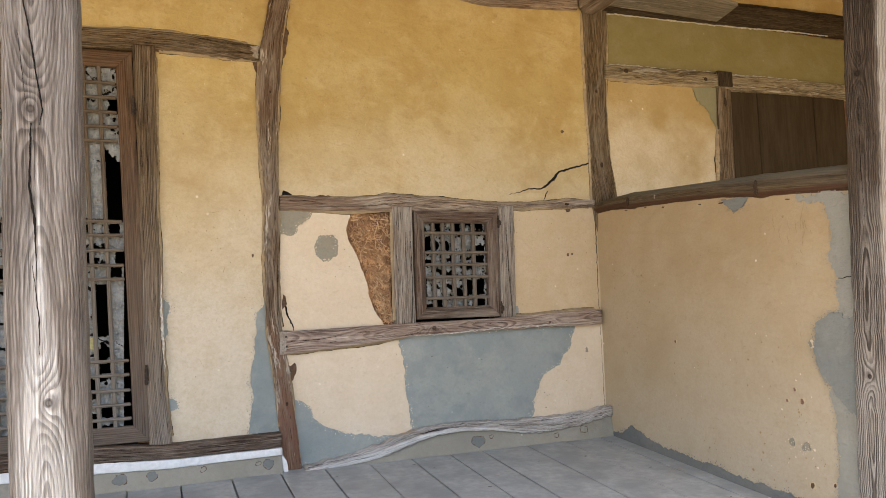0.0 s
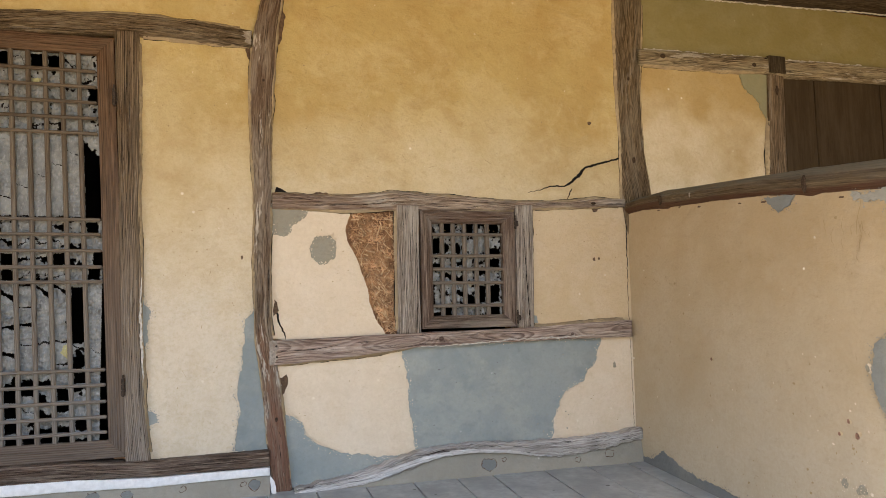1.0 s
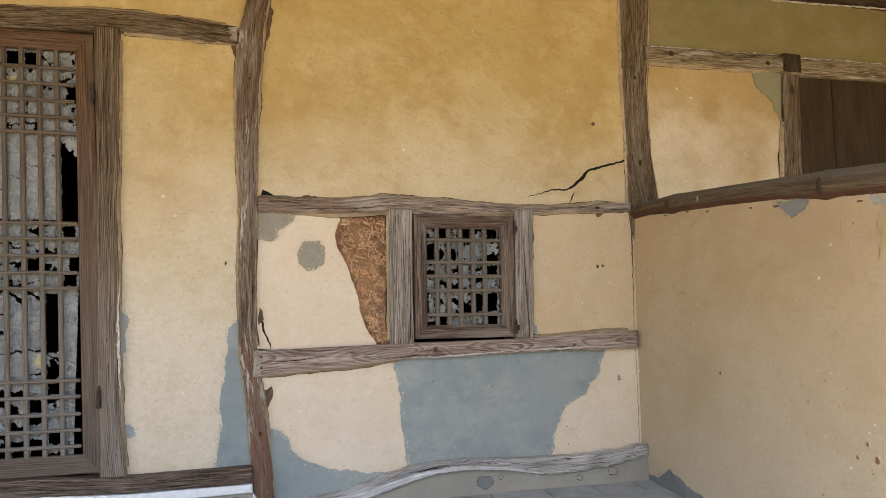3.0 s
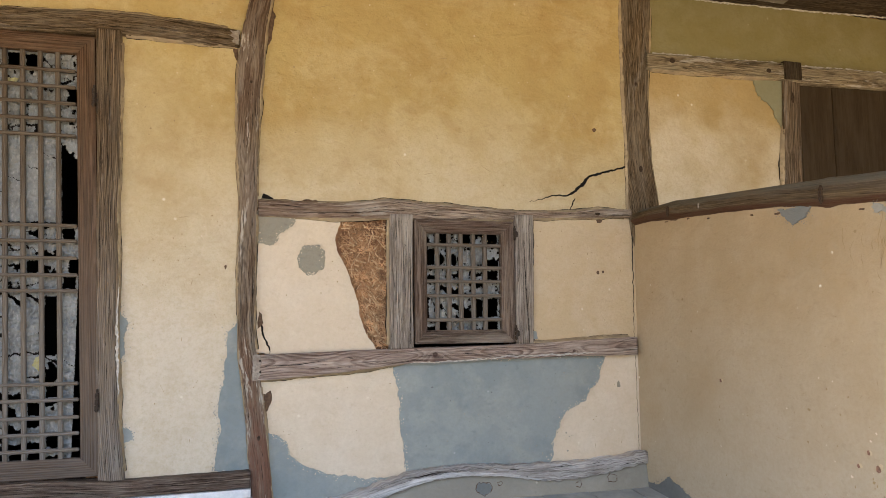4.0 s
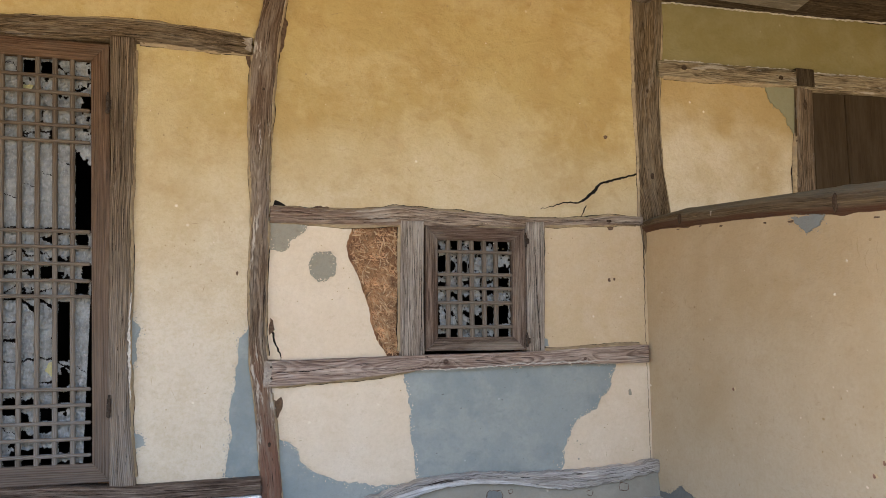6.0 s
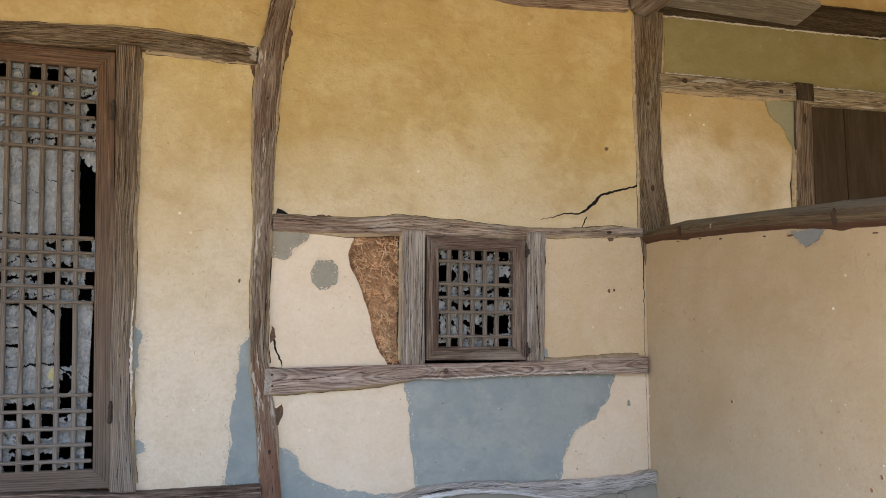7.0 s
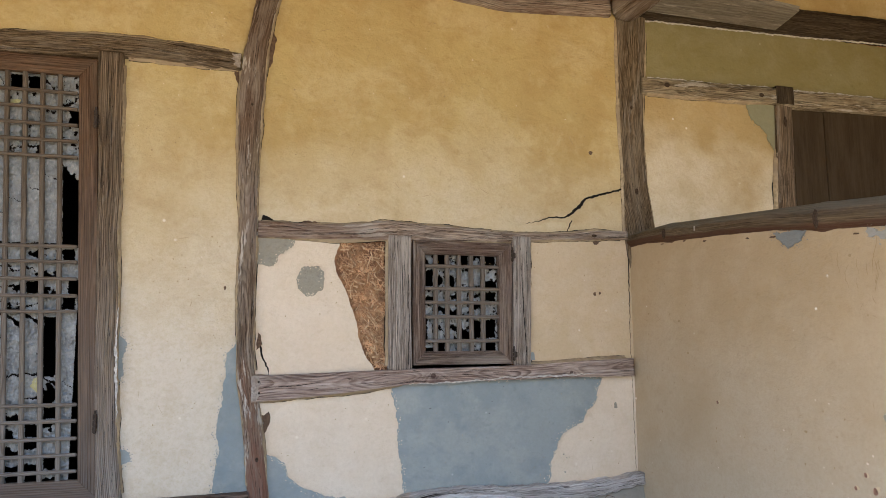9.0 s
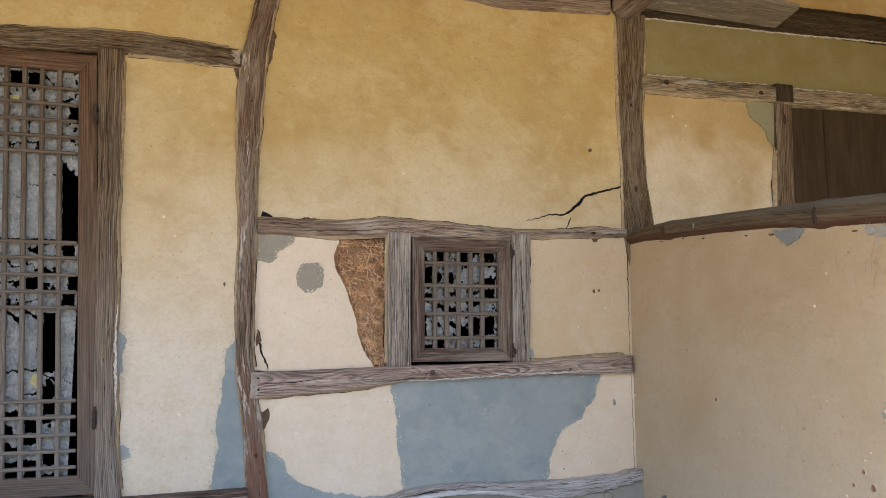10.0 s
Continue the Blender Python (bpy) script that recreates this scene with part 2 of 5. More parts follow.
W_OCHRE = wood("ochre_brown_timber", (0.030, 0.019, 0.011), (0.135, 0.094, 0.054), (0.25, 0.186, 0.115), grey=0.5, ring=120, grey_tint=(0.27, 0.22, 0.16), relief=1.0, lime=0.2, wave=0.03, figure=0.75, deep=0.025, pith=0.07, lively=1.6)
W_BEAM = wood("pale_brown_timber", (0.055, 0.034, 0.024), (0.315, 0.232, 0.175), (0.52, 0.43, 0.345), grey=0.55, ring=100, red=0.35, grey_tint=(0.50, 0.44, 0.37), relief=1.0, lime=0.5, wave=0.05, dash=6.0, hair=0.8)
W_PALE = wood("pale_gnarled_timber", (0.06, 0.04, 0.023), (0.235, 0.18, 0.112), (0.41, 0.335, 0.225), grey=0.5, ring=90, grey_tint=(0.47, 0.41, 0.29), relief=1.0, lime=0.8, wave=0.05, lively=2.0, figure=0.7, dash=6.0)
# door and lattice pale downwards; the fall of light is in their colour
W_DOOR = wood("door_timber", (0.026, 0.013, 0.007), (0.112, 0.063, 0.035), (0.185, 0.114, 0.069), grey=0.3, ring=120, checks=0.15, grey_tint=(0.18, 0.14, 0.10), relief=0.8, wave=0.006, pith=0.35, deep=0.02, dash=4.0, hair=0.7, foot_tint=((0.17, 0.145, 0.122), 0.2, 1.6, 0.8))
W_BAR = wood("lattice_timber", (0.045, 0.031, 0.021), (0.10, 0.074, 0.052), (0.165, 0.13, 0.098), grey=0.3, ring=150, checks=0.0, relief=0.3, grey_tint=(0.21, 0.18, 0.145), foot_tint=((0.215, 0.196, 0.172), 0.3, 1.4, 0.8), hair=0.5)
W_SOFFIT = wood("pale_grey_board", (0.12, 0.105, 0.085), (0.175, 0.150, 0.115), (0.25, 0.218, 0.17), grey=0.5, ring=40, grey_tint=(0.34, 0.31, 0.26), lime=0.5, wave=0.02)
W_SASH = wood("window_sash_timber", (0.038, 0.026, 0.019), (0.145, 0.105, 0.082), (0.27, 0.215, 0.175), grey=0.5, ring=140, red=0.3, grey_tint=(0.345, 0.298, 0.25), relief=1.0, wave=0.009, dash=6.0, pith=0.25, deep=0.02)
# sky light on the upper chamfer is in the colour; underside red, shade included
W_RAIL = wood("rail_timber", (0.024, 0.016, 0.010), (0.122, 0.086, 0.050), (0.19, 0.145, 0.092), grey=0.3, ring=80, grey_tint=(0.205, 0.172, 0.128), relief=0.8, pith=0.18, figure=0.4, face=((0.06, 0.156, (0.178, 0.158, 0.112), 0.8), (0.212, 0.40, (0.095, 0.040, 0.024), 0.8)), dash=5.0, hair=0.6)
W_DARK = wood("smoked_timber", (0.010, 0.007, 0.004), (0.04, 0.028, 0.017), (0.09, 0.065, 0.04), grey=0.15, ring=80, checks=0.3, grey_tint=(0.12, 0.095, 0.065))
W_BOARD = wood("smoked_board", (0.022, 0.014, 0.007), (0.035, 0.023, 0.012), (0.048, 0.033, 0.018), grey=0.5, ring=40, checks=0.05, relief=0.1, grey_tint=(0.062, 0.044, 0.027), figure=0.15, deep=0.08, pith=0.2, hair=0.25)
W_POST = wood("bleached_post", (0.065, 0.052, 0.043), (0.20, 0.170, 0.145), (0.30, 0.268, 0.237), grey=0.5, ring=165, relief=1.0, checks=0.3, wave=0.02, lime=0.1, grey_tint=(0.37, 0.342, 0.31), warm_tint=False, bleach=(0.10, 1.05, 0.085, (0.58, 0.56, 0.53)), knots=((1.16, 0.1076, 0.0095), (0.547, 0.0876, 0.010)), pith=0.098, deep=0.03, figure=0.95, hair=0.4, dash=5.0)
# front face tinted pale for the sunlight on it; greyer tint at the foot
W_POST_DARK = wood("brown_post", (0.034, 0.025, 0.019), (0.085, 0.062, 0.046), (0.15, 0.115, 0.088), grey=0.3, ring=150, relief=1.0, wave=0.012, grey_tint=(0.20, 0.165, 0.132), knots=((1.466, 0.272, 0.012), (0.431, 0.267, 0.009)), foot_tint=((0.50, 0.455, 0.40), 0.45, 1.15, 0.9), pith=0.266, deep=0.022, figure=1.0, hair=0.7, face=((-0.02, 0.20, (0.42, 0.365, 0.29), 0.85),))
W_SILL = wood("bleached_sill", (0.18, 0.155, 0.13), (0.43, 0.395, 0.355), (0.58, 0.55, 0.505), grey=0.6, ring=130, relief=1.0, lime=0.6, grey_tint=(0.68, 0.65, 0.61), warm_tint=False, wave=0.03, checks=0.5, figure=0.65, hair=0.7, dash=6.0)
W_WHITE = wood("chalky_white_timber", (0.40, 0.37, 0.34), (0.62, 0.60, 0.57), (0.75, 0.735, 0.71), grey=0.4, ring=120, relief=1.0, grey_tint=(0.70, 0.68, 0.65), warm_tint=False, checks=0.3, figure=0.35)
W_PLANK = plain("grey_floor_paint", (0.362, 0.378, 0.36), rough=0.42, scale=30, vary=0.17, relief=0.35, second=(0.27, 0.283, 0.272))
W_LOWER = wood("grained_rail_timber", (0.085, 0.048, 0.038), (0.385, 0.290, 0.242), (0.57, 0.49, 0.43), grey=0.35, ring=115, red=0.25, grey_tint=(0.50, 0.45, 0.40), relief=0.9, lime=0.2, wave=0.045, knots=((1.33, 0.034, 0.012), (1.985, 0.050, 0.008)), pith=0.036, deep=0.03, figure=0.85, lively=1.3, hair=0.55, dash=5.0)
# ochre high, cream low: partly the wash, partly warm and sky light painted in
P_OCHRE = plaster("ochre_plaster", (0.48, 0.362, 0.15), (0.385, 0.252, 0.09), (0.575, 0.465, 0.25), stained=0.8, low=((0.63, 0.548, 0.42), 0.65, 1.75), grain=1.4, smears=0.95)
# darker ochre copy: eave shade put into the base colour, paler below
P_FAR = plaster("faded_shaded_ochre", (0.415, 0.300, 0.135), (0.335, 0.228, 0.088), (0.50, 0.395, 0.215), grain=1.4, smears=0.7, stained=0.8, low=((0.67, 0.61, 0.48), 1.22, 1.75))
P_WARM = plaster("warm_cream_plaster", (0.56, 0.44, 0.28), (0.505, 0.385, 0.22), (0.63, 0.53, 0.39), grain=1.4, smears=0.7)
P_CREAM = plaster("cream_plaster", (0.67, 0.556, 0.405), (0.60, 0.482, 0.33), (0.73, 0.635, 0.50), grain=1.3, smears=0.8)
P_SIDE = plaster("side_plaster", (0.46, 0.348, 0.205), (0.385, 0.278, 0.15), (0.525, 0.43, 0.30), stained=0.75, fleckness=0.8, smears=0.45, grain=1.0, low=((0.475, 0.40, 0.29), -0.1, 0.95))
P_STRIP = plaster("pale_grey_mortar", (0.325, 0.310, 0.262), (0.275, 0.266, 0.228), (0.375, 0.352, 0.292), stained=0.8, grain=1.5, fleckness=0.4)
P_DAMP = plaster("damp_mortar", (0.185, 0.188, 0.175), (0.15, 0.155, 0.15), (0.23, 0.228, 0.205), stained=0.8, grain=1.5, fleckness=0.2)
P_SCRATCH = plaster("scratched_plaster", (0.35, 0.255, 0.135), (0.30, 0.215, 0.115), (0.38, 0.285, 0.17))
# olive stands for plaster in shade; the shade is in the colour
P_OLIVE = plaster("shade_olive_plaster", (0.232, 0.195, 0.083), (0.205, 0.168, 0.064), (0.26, 0.228, 0.118), stained=0.7, fleckness=0.1)
P_GREY = plaster("grey_mortar", (0.290, 0.312, 0.294), (0.202, 0.234, 0.236), (0.385, 0.389, 0.340), stained=0.9, fleck=(0.6, 0.6, 0.57), fleckness=0.7, smears=0.9, grain=1.3)
P_SIDEGREY = plaster("partition_mortar", (0.245, 0.247, 0.222), (0.20, 0.205, 0.19), (0.31, 0.305, 0.265), stained=0.9, fleck=(0.6, 0.6, 0.57), fleckness=0.6, smears=0.6, grain=1.5)
P_DAB = plaster("sandy_mortar", (0.295, 0.268, 0.205), (0.235, 0.217, 0.168), (0.37, 0.335, 0.255), stained=0.9, grain=2.2, fleckness=0.2)
P_OLDAB = plaster("olive_mortar", (0.25, 0.235, 0.145), (0.22, 0.205, 0.12), (0.29, 0.265, 0.16), stained=0.8, fleckness=0.1)
P_PLINTH = plaster("plinth_mortar", (0.30, 0.274, 0.22), (0.25, 0.232, 0.19), (0.35, 0.322, 0.265), stained=0.8, fleckness=0.3)
M_LIME = plain("lime_strip", (0.72, 0.71, 0.69), vary=0.12, scale=40)
M_LIME_OLD = plain("old_lime", (0.47, 0.43, 0.37), vary=0.35, scale=70, relief=0.8)
M_LIP = plain("limed_mud", (0.385, 0.295, 0.175), scale=45, vary=0.3, relief=0.8, second=(0.30, 0.225, 0.14))
M_END = plain("pale_weathered_end", (0.34, 0.295, 0.24), scale=120, vary=0.4, relief=0.8, second=(0.24, 0.19, 0.145))
M_CLAY = plain("straw_clay", (0.31, 0.165, 0.077), scale=60, vary=0.55, relief=1.0, second=(0.15, 0.074, 0.038))
M_FIBRE = plain("clay_stained_fibre", (0.47, 0.285, 0.15), scale=25, vary=0.65)
M_STRAW = plain("straw", (0.56, 0.40, 0.235), scale=60, vary=0.4)
M_KNOT = plain("knot_wood", (0.055, 0.034, 0.02), scale=150, vary=0.5, relief=0.8)
M_CHIP = plain("bare_clay", (0.11, 0.068, 0.04), scale=80, vary=0.5, relief=0.8)
M_BRICK = plain("broken_clay", (0.235, 0.13, 0.085), scale=90, vary=0.45, relief=0.8)
M_GAP = plain("open_gap", (0.007, 0.005, 0.0035), scale=60, vary=0.4)
M_IRON = plain("rusty_iron", (0.05, 0.036, 0.026), rough=0.75, scale=120, vary=0.5, metal=0.1)


def crumpled(name, tone, shade):
    """Old mulberry paper, creased in flat facets."""
    m, nt, bsdf = nodes_of(name)
    w = Net(nt)
    pos = w.put("ShaderNodeTexCoord").outputs["Object"]
    warp = w.noise(pos, 30.0, 3.0)
    cell = w.put("ShaderNodeTexVoronoi", feature="F1")
    w.link(pos, cell.inputs["Vector"])
    cell.inputs["Scale"].default_value = 62.0
    rib = w.noise(w.scaled(pos, (1.0, 1.0, 0.35)), 120.0, 4.0, 0.65)
    h = w.math("ADD", w.math("MULTIPLY", cell.outputs["Distance"], 1.1), w.math("ADD", w.math("MULTIPLY", warp, 2.0), w.math("MULTIPLY", rib, 0.5)))
    patch_tone = w.noise(pos, 14.0, 3.0)
    col = w.mix(w.span(patch_tone, 0.38, 0.62), tone, shade)
    # crease light and shade put into the colour: ribs paler, hollows darker
    col = w.mix(w.span(rib, 0.52, 0.72, 0.0, 0.55), col, (0.46, 0.45, 0.42))
    col = w.mix(w.span(rib, 0.30, 0.44, 0.22, 0.0), col, (0.12, 0.118, 0.11))
    w.link(col, bsdf.inputs["Base Color"])
    bsdf.inputs["Roughness"].default_value = 0.5
    w.bump(h, 0.7, 0.008, bsdf)
    return m


M_PAPER = crumpled("old_paper", (0.275, 0.278, 0.262), (0.185, 0.188, 0.182))
M_YELLOW = crumpled("yellowed_paper", (0.40, 0.36, 0.15), (0.33, 0.30, 0.14))
M_EARTH = plain("yard_earth", (0.388, 0.298, 0.183), scale=3, vary=0.25, rough=0.95)
# near-black wall colour stands in for the room's darkness
M_ROOM = plain("room_gloom", (0.03, 0.026, 0.022), scale=5, vary=0.2)
M_EAVE = plain("eave_clay", (0.27, 0.19, 0.085), scale=8, vary=0.2)

# ---- shaping ----


def link_mesh(name, verts, faces, mat, parent=None, uvs=None, smooth=False):
    me = bpy.data.meshes.new(name)
    me.from_pydata([tuple(v) for v in verts], [], faces)
    if uvs is not None:
        lay = me.uv_layers.new(name="uv")
        idx = np.empty(len(me.loops), dtype=np.int32)
        me.loops.foreach_get("vertex_index", idx)
        lay.data.foreach_set("uv", np.asarray(uvs, dtype=np.float32)[idx].ravel())
    me.materials.append(mat)
    if smooth:
        me.polygons.foreach_set("use_smooth", [True] * len(me.polygons))
    me.update()
    ob = new(name, me)
    if parent:
        ob.parent = parent
    return ob


def part(name, bm, mat, parent=None, label=""):
    me = bpy.data.meshes.new(name)
    bmesh.ops.recalc_face_normals(bm, faces=bm.faces[:])
    bm.to_mesh(me)
    bm.free()
    me.materials.append(mat)
    ob = new(name, me)
    if parent:
        ob.parent = parent
    if label:
        tagged(ob, label)
    return ob


def empty(name, **tags):
    ob = new(name)
    ob.empty_display_size = 0.1
    return tagged(ob, **tags)


def wobble(a, b, c, seed):
    return noise.noise(Vector((a + seed * 7.31, b - seed * 3.17, c + seed * 1.7)))


AXES = {"x": (Vector((1, 0, 0)), Vector((0, 0, 1)), Vector((0, -1, 0))),
        "z": (Vector((0, 0, 1)), Vector((1, 0, 0)), Vector((0, -1, 0))),
        "y": (Vector((0, -1, 0)), Vector((1, 0, 0)), Vector((0, 0, -1)))}


def timber(name, axis, stations, depth, front, mat, parent=None, seed=1, rnd=0.012, rough=0.004, step=0.015):
    """A hewn timber along one axis. stations: (along, centre across, half width). front: the near face's place along
    the depth axis (y for x and z timbers, the middle's z for y ones)."""
    st = np.array(stations, dtype=float)
    n = max(2, int(abs(st[-1, 0] - st[0, 0]) / step) + 1)
    s = np.linspace(0, 1, n)
    key = (st[:, 0] - st[0, 0]) / (st[-1, 0] - st[0, 0])
    along = st[0, 0] + s * (st[-1, 0] - st[0, 0])

    def smooth(col):
        flat = np.interp(s, key, col)
        k = max(1, int(0.045 / step))
        pad = np.pad(flat, k, mode="edge")
        return np.convolve(pad, np.ones(2 * k + 1) / (2 * k + 1), mode="valid")

    mid, half = smooth(st[:, 1]), smooth(st[:, 2])
    A, L, D = AXES[axis]
    verts, uvs, faces = [], [], []
    hd = depth / 2
    for i in range(n):
        a = along[i]
        hw = half[i]
        r = min(rnd, hw * 0.8, hd * 0.8)
        prof = []
        for cx, cy, q in ((hw - r, hd - r, 0), (-hw + r, hd - r, 1), (-hw + r, -hd + r, 2), (hw - r, -hd + r, 3)):
            for k in range(4):
                ang = math.pi / 2 * (q + k / 3)
                prof.append((cx + r * math.cos(ang), cy + r * math.sin(ang)))
        run = 0.0
        for j, (p, q) in enumerate(prof):
            e = 1 + rough * 0.7 * wobble(a * 7, j // 4 * 5.0, 0.0, seed) / max(hw, 0.01)
            e += rough * 0.8 * wobble(a * 40, j // 4 * 5.0 + j * 0.3, 2.0, seed) / max(hw, 0.01)
            f = 1 + rough * 0.6 * wobble(a * 12, j * 0.5, 4.0, seed) / hd
            if axis == "y":
                c = L * (mid[i] + p * e) + D * (-front + q * f)
                c = c + Vector((0, a, 0))
            else:
                c = A * a + L * (mid[i] + p * e) + Vector((0, front + hd, 0)) + D * (q * f)
            if j:
                run += math.hypot(p - prof[j - 1][0], q - prof[j - 1][1])
            verts.append(c)
            uvs.append((a, run))
    m = 16
    for i in range(n - 1):
        for j in range(m):
            k = (j + 1) % m
            faces.append((i * m + j, i * m + k, (i + 1) * m + k, (i + 1) * m + j))
    faces.append(tuple(range(m)))
    faces.append(tuple(range((n - 1) * m, n * m)))
    ob = link_mesh(name, verts, faces, mat, parent, uvs)
    lay = ob.data.uv_layers[0].data
    for p in ob.data.polygons:
        ring_at = [ob.data.loops[k].vertex_index % m for k in p.loop_indices]
        if len(ring_at) == 4 and 0 in ring_at and m - 1 in ring_at:
            for k, at in zip(p.loop_indices, ring_at):
                if at == 0:
                    lay[k].uv[1] = uvs[m - 1][1] + depth - 2 * min(rnd, hd * 0.8)
    bm = bmesh.new()
    bm.from_mesh(ob.data)
    bmesh.ops.recalc_face_normals(bm, faces=bm.faces[:])
    bm.to_mesh(ob.data)
    bm.free()
    for p in ob.data.polygons:
        p.use_smooth = len(p.vertices) == 4
    return ob


def box(name, lo, hi, mat, parent=None, bevel=0.0):
    bm = bmesh.new()
    bmesh.ops.create_cube(bm, size=1.0)
    for v in bm.verts:
        v.co = Vector([lo[i] + (v.co[i] + 0.5) * (hi[i] - lo[i]) for i in range(3)])
    if bevel:
        bmesh.ops.bevel(bm, geom=bm.edges[:], offset=bevel, segments=2, affect="EDGES")
    return part(name, bm, mat, parent)


def board(name, lo, hi, mat, parent=None, grain=0, bevel=0.003):
    """A sawn board with its grain along one axis, in metres of uv."""
    bm = bmesh.new()
    bmesh.ops.create_cube(bm, size=1.0)
    for v in bm.verts:
        v.co = Vector([lo[i] + (v.co[i] + 0.5) * (hi[i] - lo[i]) for i in range(3)])
    if bevel:
        bmesh.ops.bevel(bm, geom=bm.edges[:], offset=bevel, segments=1, affect="EDGES")
    grain_uv(bm, grain)
    return part(name, bm, mat, parent)


def grain_uv(bm, grain):
    lay = bm.loops.layers.uv.verify()
    bm.normal_update()
    for f in bm.faces:
        drop = max((i for i in range(3) if i != grain), key=lambda i: abs(f.normal[i]))
        other = 3 - grain - drop
        for lp in f.loops:
            lp[lay].uv = (lp.vert.co[grain], lp.vert.co[other] + 0.37 * drop)


def ragged(points, seed, amp=0.006, step=0.012, calm=()):
    """A closed outline through points with a torn edge; sides listed in calm stay straight."""
    out = []
    for i, p in enumerate(points):
        q = points[(i + 1) % len(points)]
        d = math.hypot(q[0] - p[0], q[1] - p[1])
        k = 1 if i in calm else max(1, int(d / step))
        for j in range(k):
            f = j / k
            x, z = p[0] + (q[0] - p[0]) * f, p[1] + (q[1] - p[1]) * f
            if i not in calm:
                dx = sum(g * wobble(x * k2, z * k2, k2, seed) for k2, g in ((14, 1.5), (48, 0.9), (150, 0.7)))
                dz = sum(g * wobble(x * k2, z * k2, k2 + 9, seed) for k2, g in ((14, 1.5), (48, 0.9), (150, 0.7)))
                x, z = x + amp * dx, z + amp * dz
            out.append((x, z))
    return out


def slab(name, outline, plane, thick, mat, parent=None, axis="y"):
    """A sheet with the given outline; its face lies in plane, its body runs thick behind it."""
    bm = bmesh.new()

    def at(p, d):
        return (p[0], plane + d, p[1]) if axis == "y" else (plane + d, p[0], p[1])

    n = len(outline)
    cos, _, tris, _, _, _ = geometry.delaunay_2d_cdt([Vector(p) for p in outline], [(i, (i + 1) % n) for i in range(n)], [], 1, 1e-5)
    face = [bm.verts.new(at(c, 0)) for c in cos]
    for t in tris:
        bm.faces.new([face[i] for i in t])
    rim = [e for e in bm.edges if len(e.link_faces) == 1]
    back = {}
    for e in rim:
        for v in e.verts:
            if v not in back:
                shift = (0, thick, 0) if axis == "y" else (thick, 0, 0)
                back[v] = bm.verts.new(v.co + Vector(shift))
    for e in rim:
        p, q = e.verts
        bm.faces.new((p, q, back[q], back[p]))
    return part(name, bm, mat, parent)


def ribbon(name, points, widths, plane, mat, parent=None, seed=1, axis="y", rough=1.0):
    """A crack or open joint: a jagged line of changing width."""
    top, bot = [], []
    for i in range(len(points) - 1):
        p, q = points[i], points[i + 1]
        d = math.hypot(q[0] - p[0], q[1] - p[1])
        k = max(1, int(d / 0.008))
        nx, nz = -(q[1] - p[1]) / d, (q[0] - p[0]) / d
        for j in range(k + (i == len(points) - 2)):
            f = j / k
            x, z = p[0] + (q[0] - p[0]) * f, p[1] + (q[1] - p[1]) * f
            w = widths[i] + (widths[i + 1] - widths[i]) * f
            o = rough * (0.005 * wobble(x * 40, z * 40, 0, seed) + 0.004 * wobble(x * 130, z * 130, 0, seed))
            w *= 0.6 + 0.8 * abs(wobble(x * 90, z * 90, 5, seed))
            top.append((x + nx * (o + w / 2), z + nz * (o + w / 2)))
            bot.append((x + nx * (o - w / 2), z + nz * (o - w / 2)))
    verts = [((x, plane, z) if axis == "y" else (plane, x, z)) for x, z in top + bot]
    n = len(top)
    return link_mesh(name, verts, [(i, i + 1, n + i + 1, n + i) for i in range(n - 1)], mat, parent)


def blob(cx, cz, rx, rz, n=14, seed=1):
    out = []
    for i in range(n):
        a = 2 * math.pi * i / n
        k = 1 + 0.3 * wobble(math.cos(a) * 2, math.sin(a) * 2, cx, seed)
        out.append((cx + rx * k * math.cos(a), cz + rz * k * math.sin(a)))
    return out


Y = 3.28          # face of the long wall's plaster
X = 2.33          # face of the short wall's plaster

# ---- ground and enclosure ----
bm = bmesh.new()
bmesh.ops.create_grid(bm, x_segments=24, y_segments=24, size=300)
for v in bm.verts:
    v.co.z = -0.62
tagged(part("ground", bm, M_EARTH), "bare sunlit yard of packed yellowish earth", "ground", kind="structure")

# unseen shell; its dark walls paint the gloom behind the lattices
room = empty("room_shell", label="unseen closing walls; room behind the lattices coloured near-black for its gloom", category="room", kind="structure")
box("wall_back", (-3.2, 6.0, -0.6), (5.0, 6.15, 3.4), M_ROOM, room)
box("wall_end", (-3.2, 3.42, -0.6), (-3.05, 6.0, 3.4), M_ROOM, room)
# unseen wall added to dim the bay beyond the low wall
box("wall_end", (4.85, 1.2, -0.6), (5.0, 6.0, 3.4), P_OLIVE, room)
# unseen screen added to dim and warm the upper left of the wall
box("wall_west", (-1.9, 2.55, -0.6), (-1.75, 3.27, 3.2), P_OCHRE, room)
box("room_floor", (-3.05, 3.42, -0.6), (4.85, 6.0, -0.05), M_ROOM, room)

# unseen eaves slab, placed to keep sky light off the upper wall
bm = bmesh.new()
vs = [bm.verts.new(c) for c in ((-3.4, 0.80, 2.44), (5.2, 0.80, 2.44), (5.2, 6.3, 3.5), (-3.4, 6.3, 3.5),
                                (-3.4, 0.80, 2.64), (5.2, 0.80, 2.64), (5.2, 6.3, 3.8), (-3.4, 6.3, 3.8))]
for f in ((0, 1, 2, 3), (4, 5, 6, 7), (0, 1, 5, 4), (1, 2, 6, 5), (2, 3, 7, 6), (3, 0, 4, 7)):
    bm.faces.new([vs[i] for i in f])
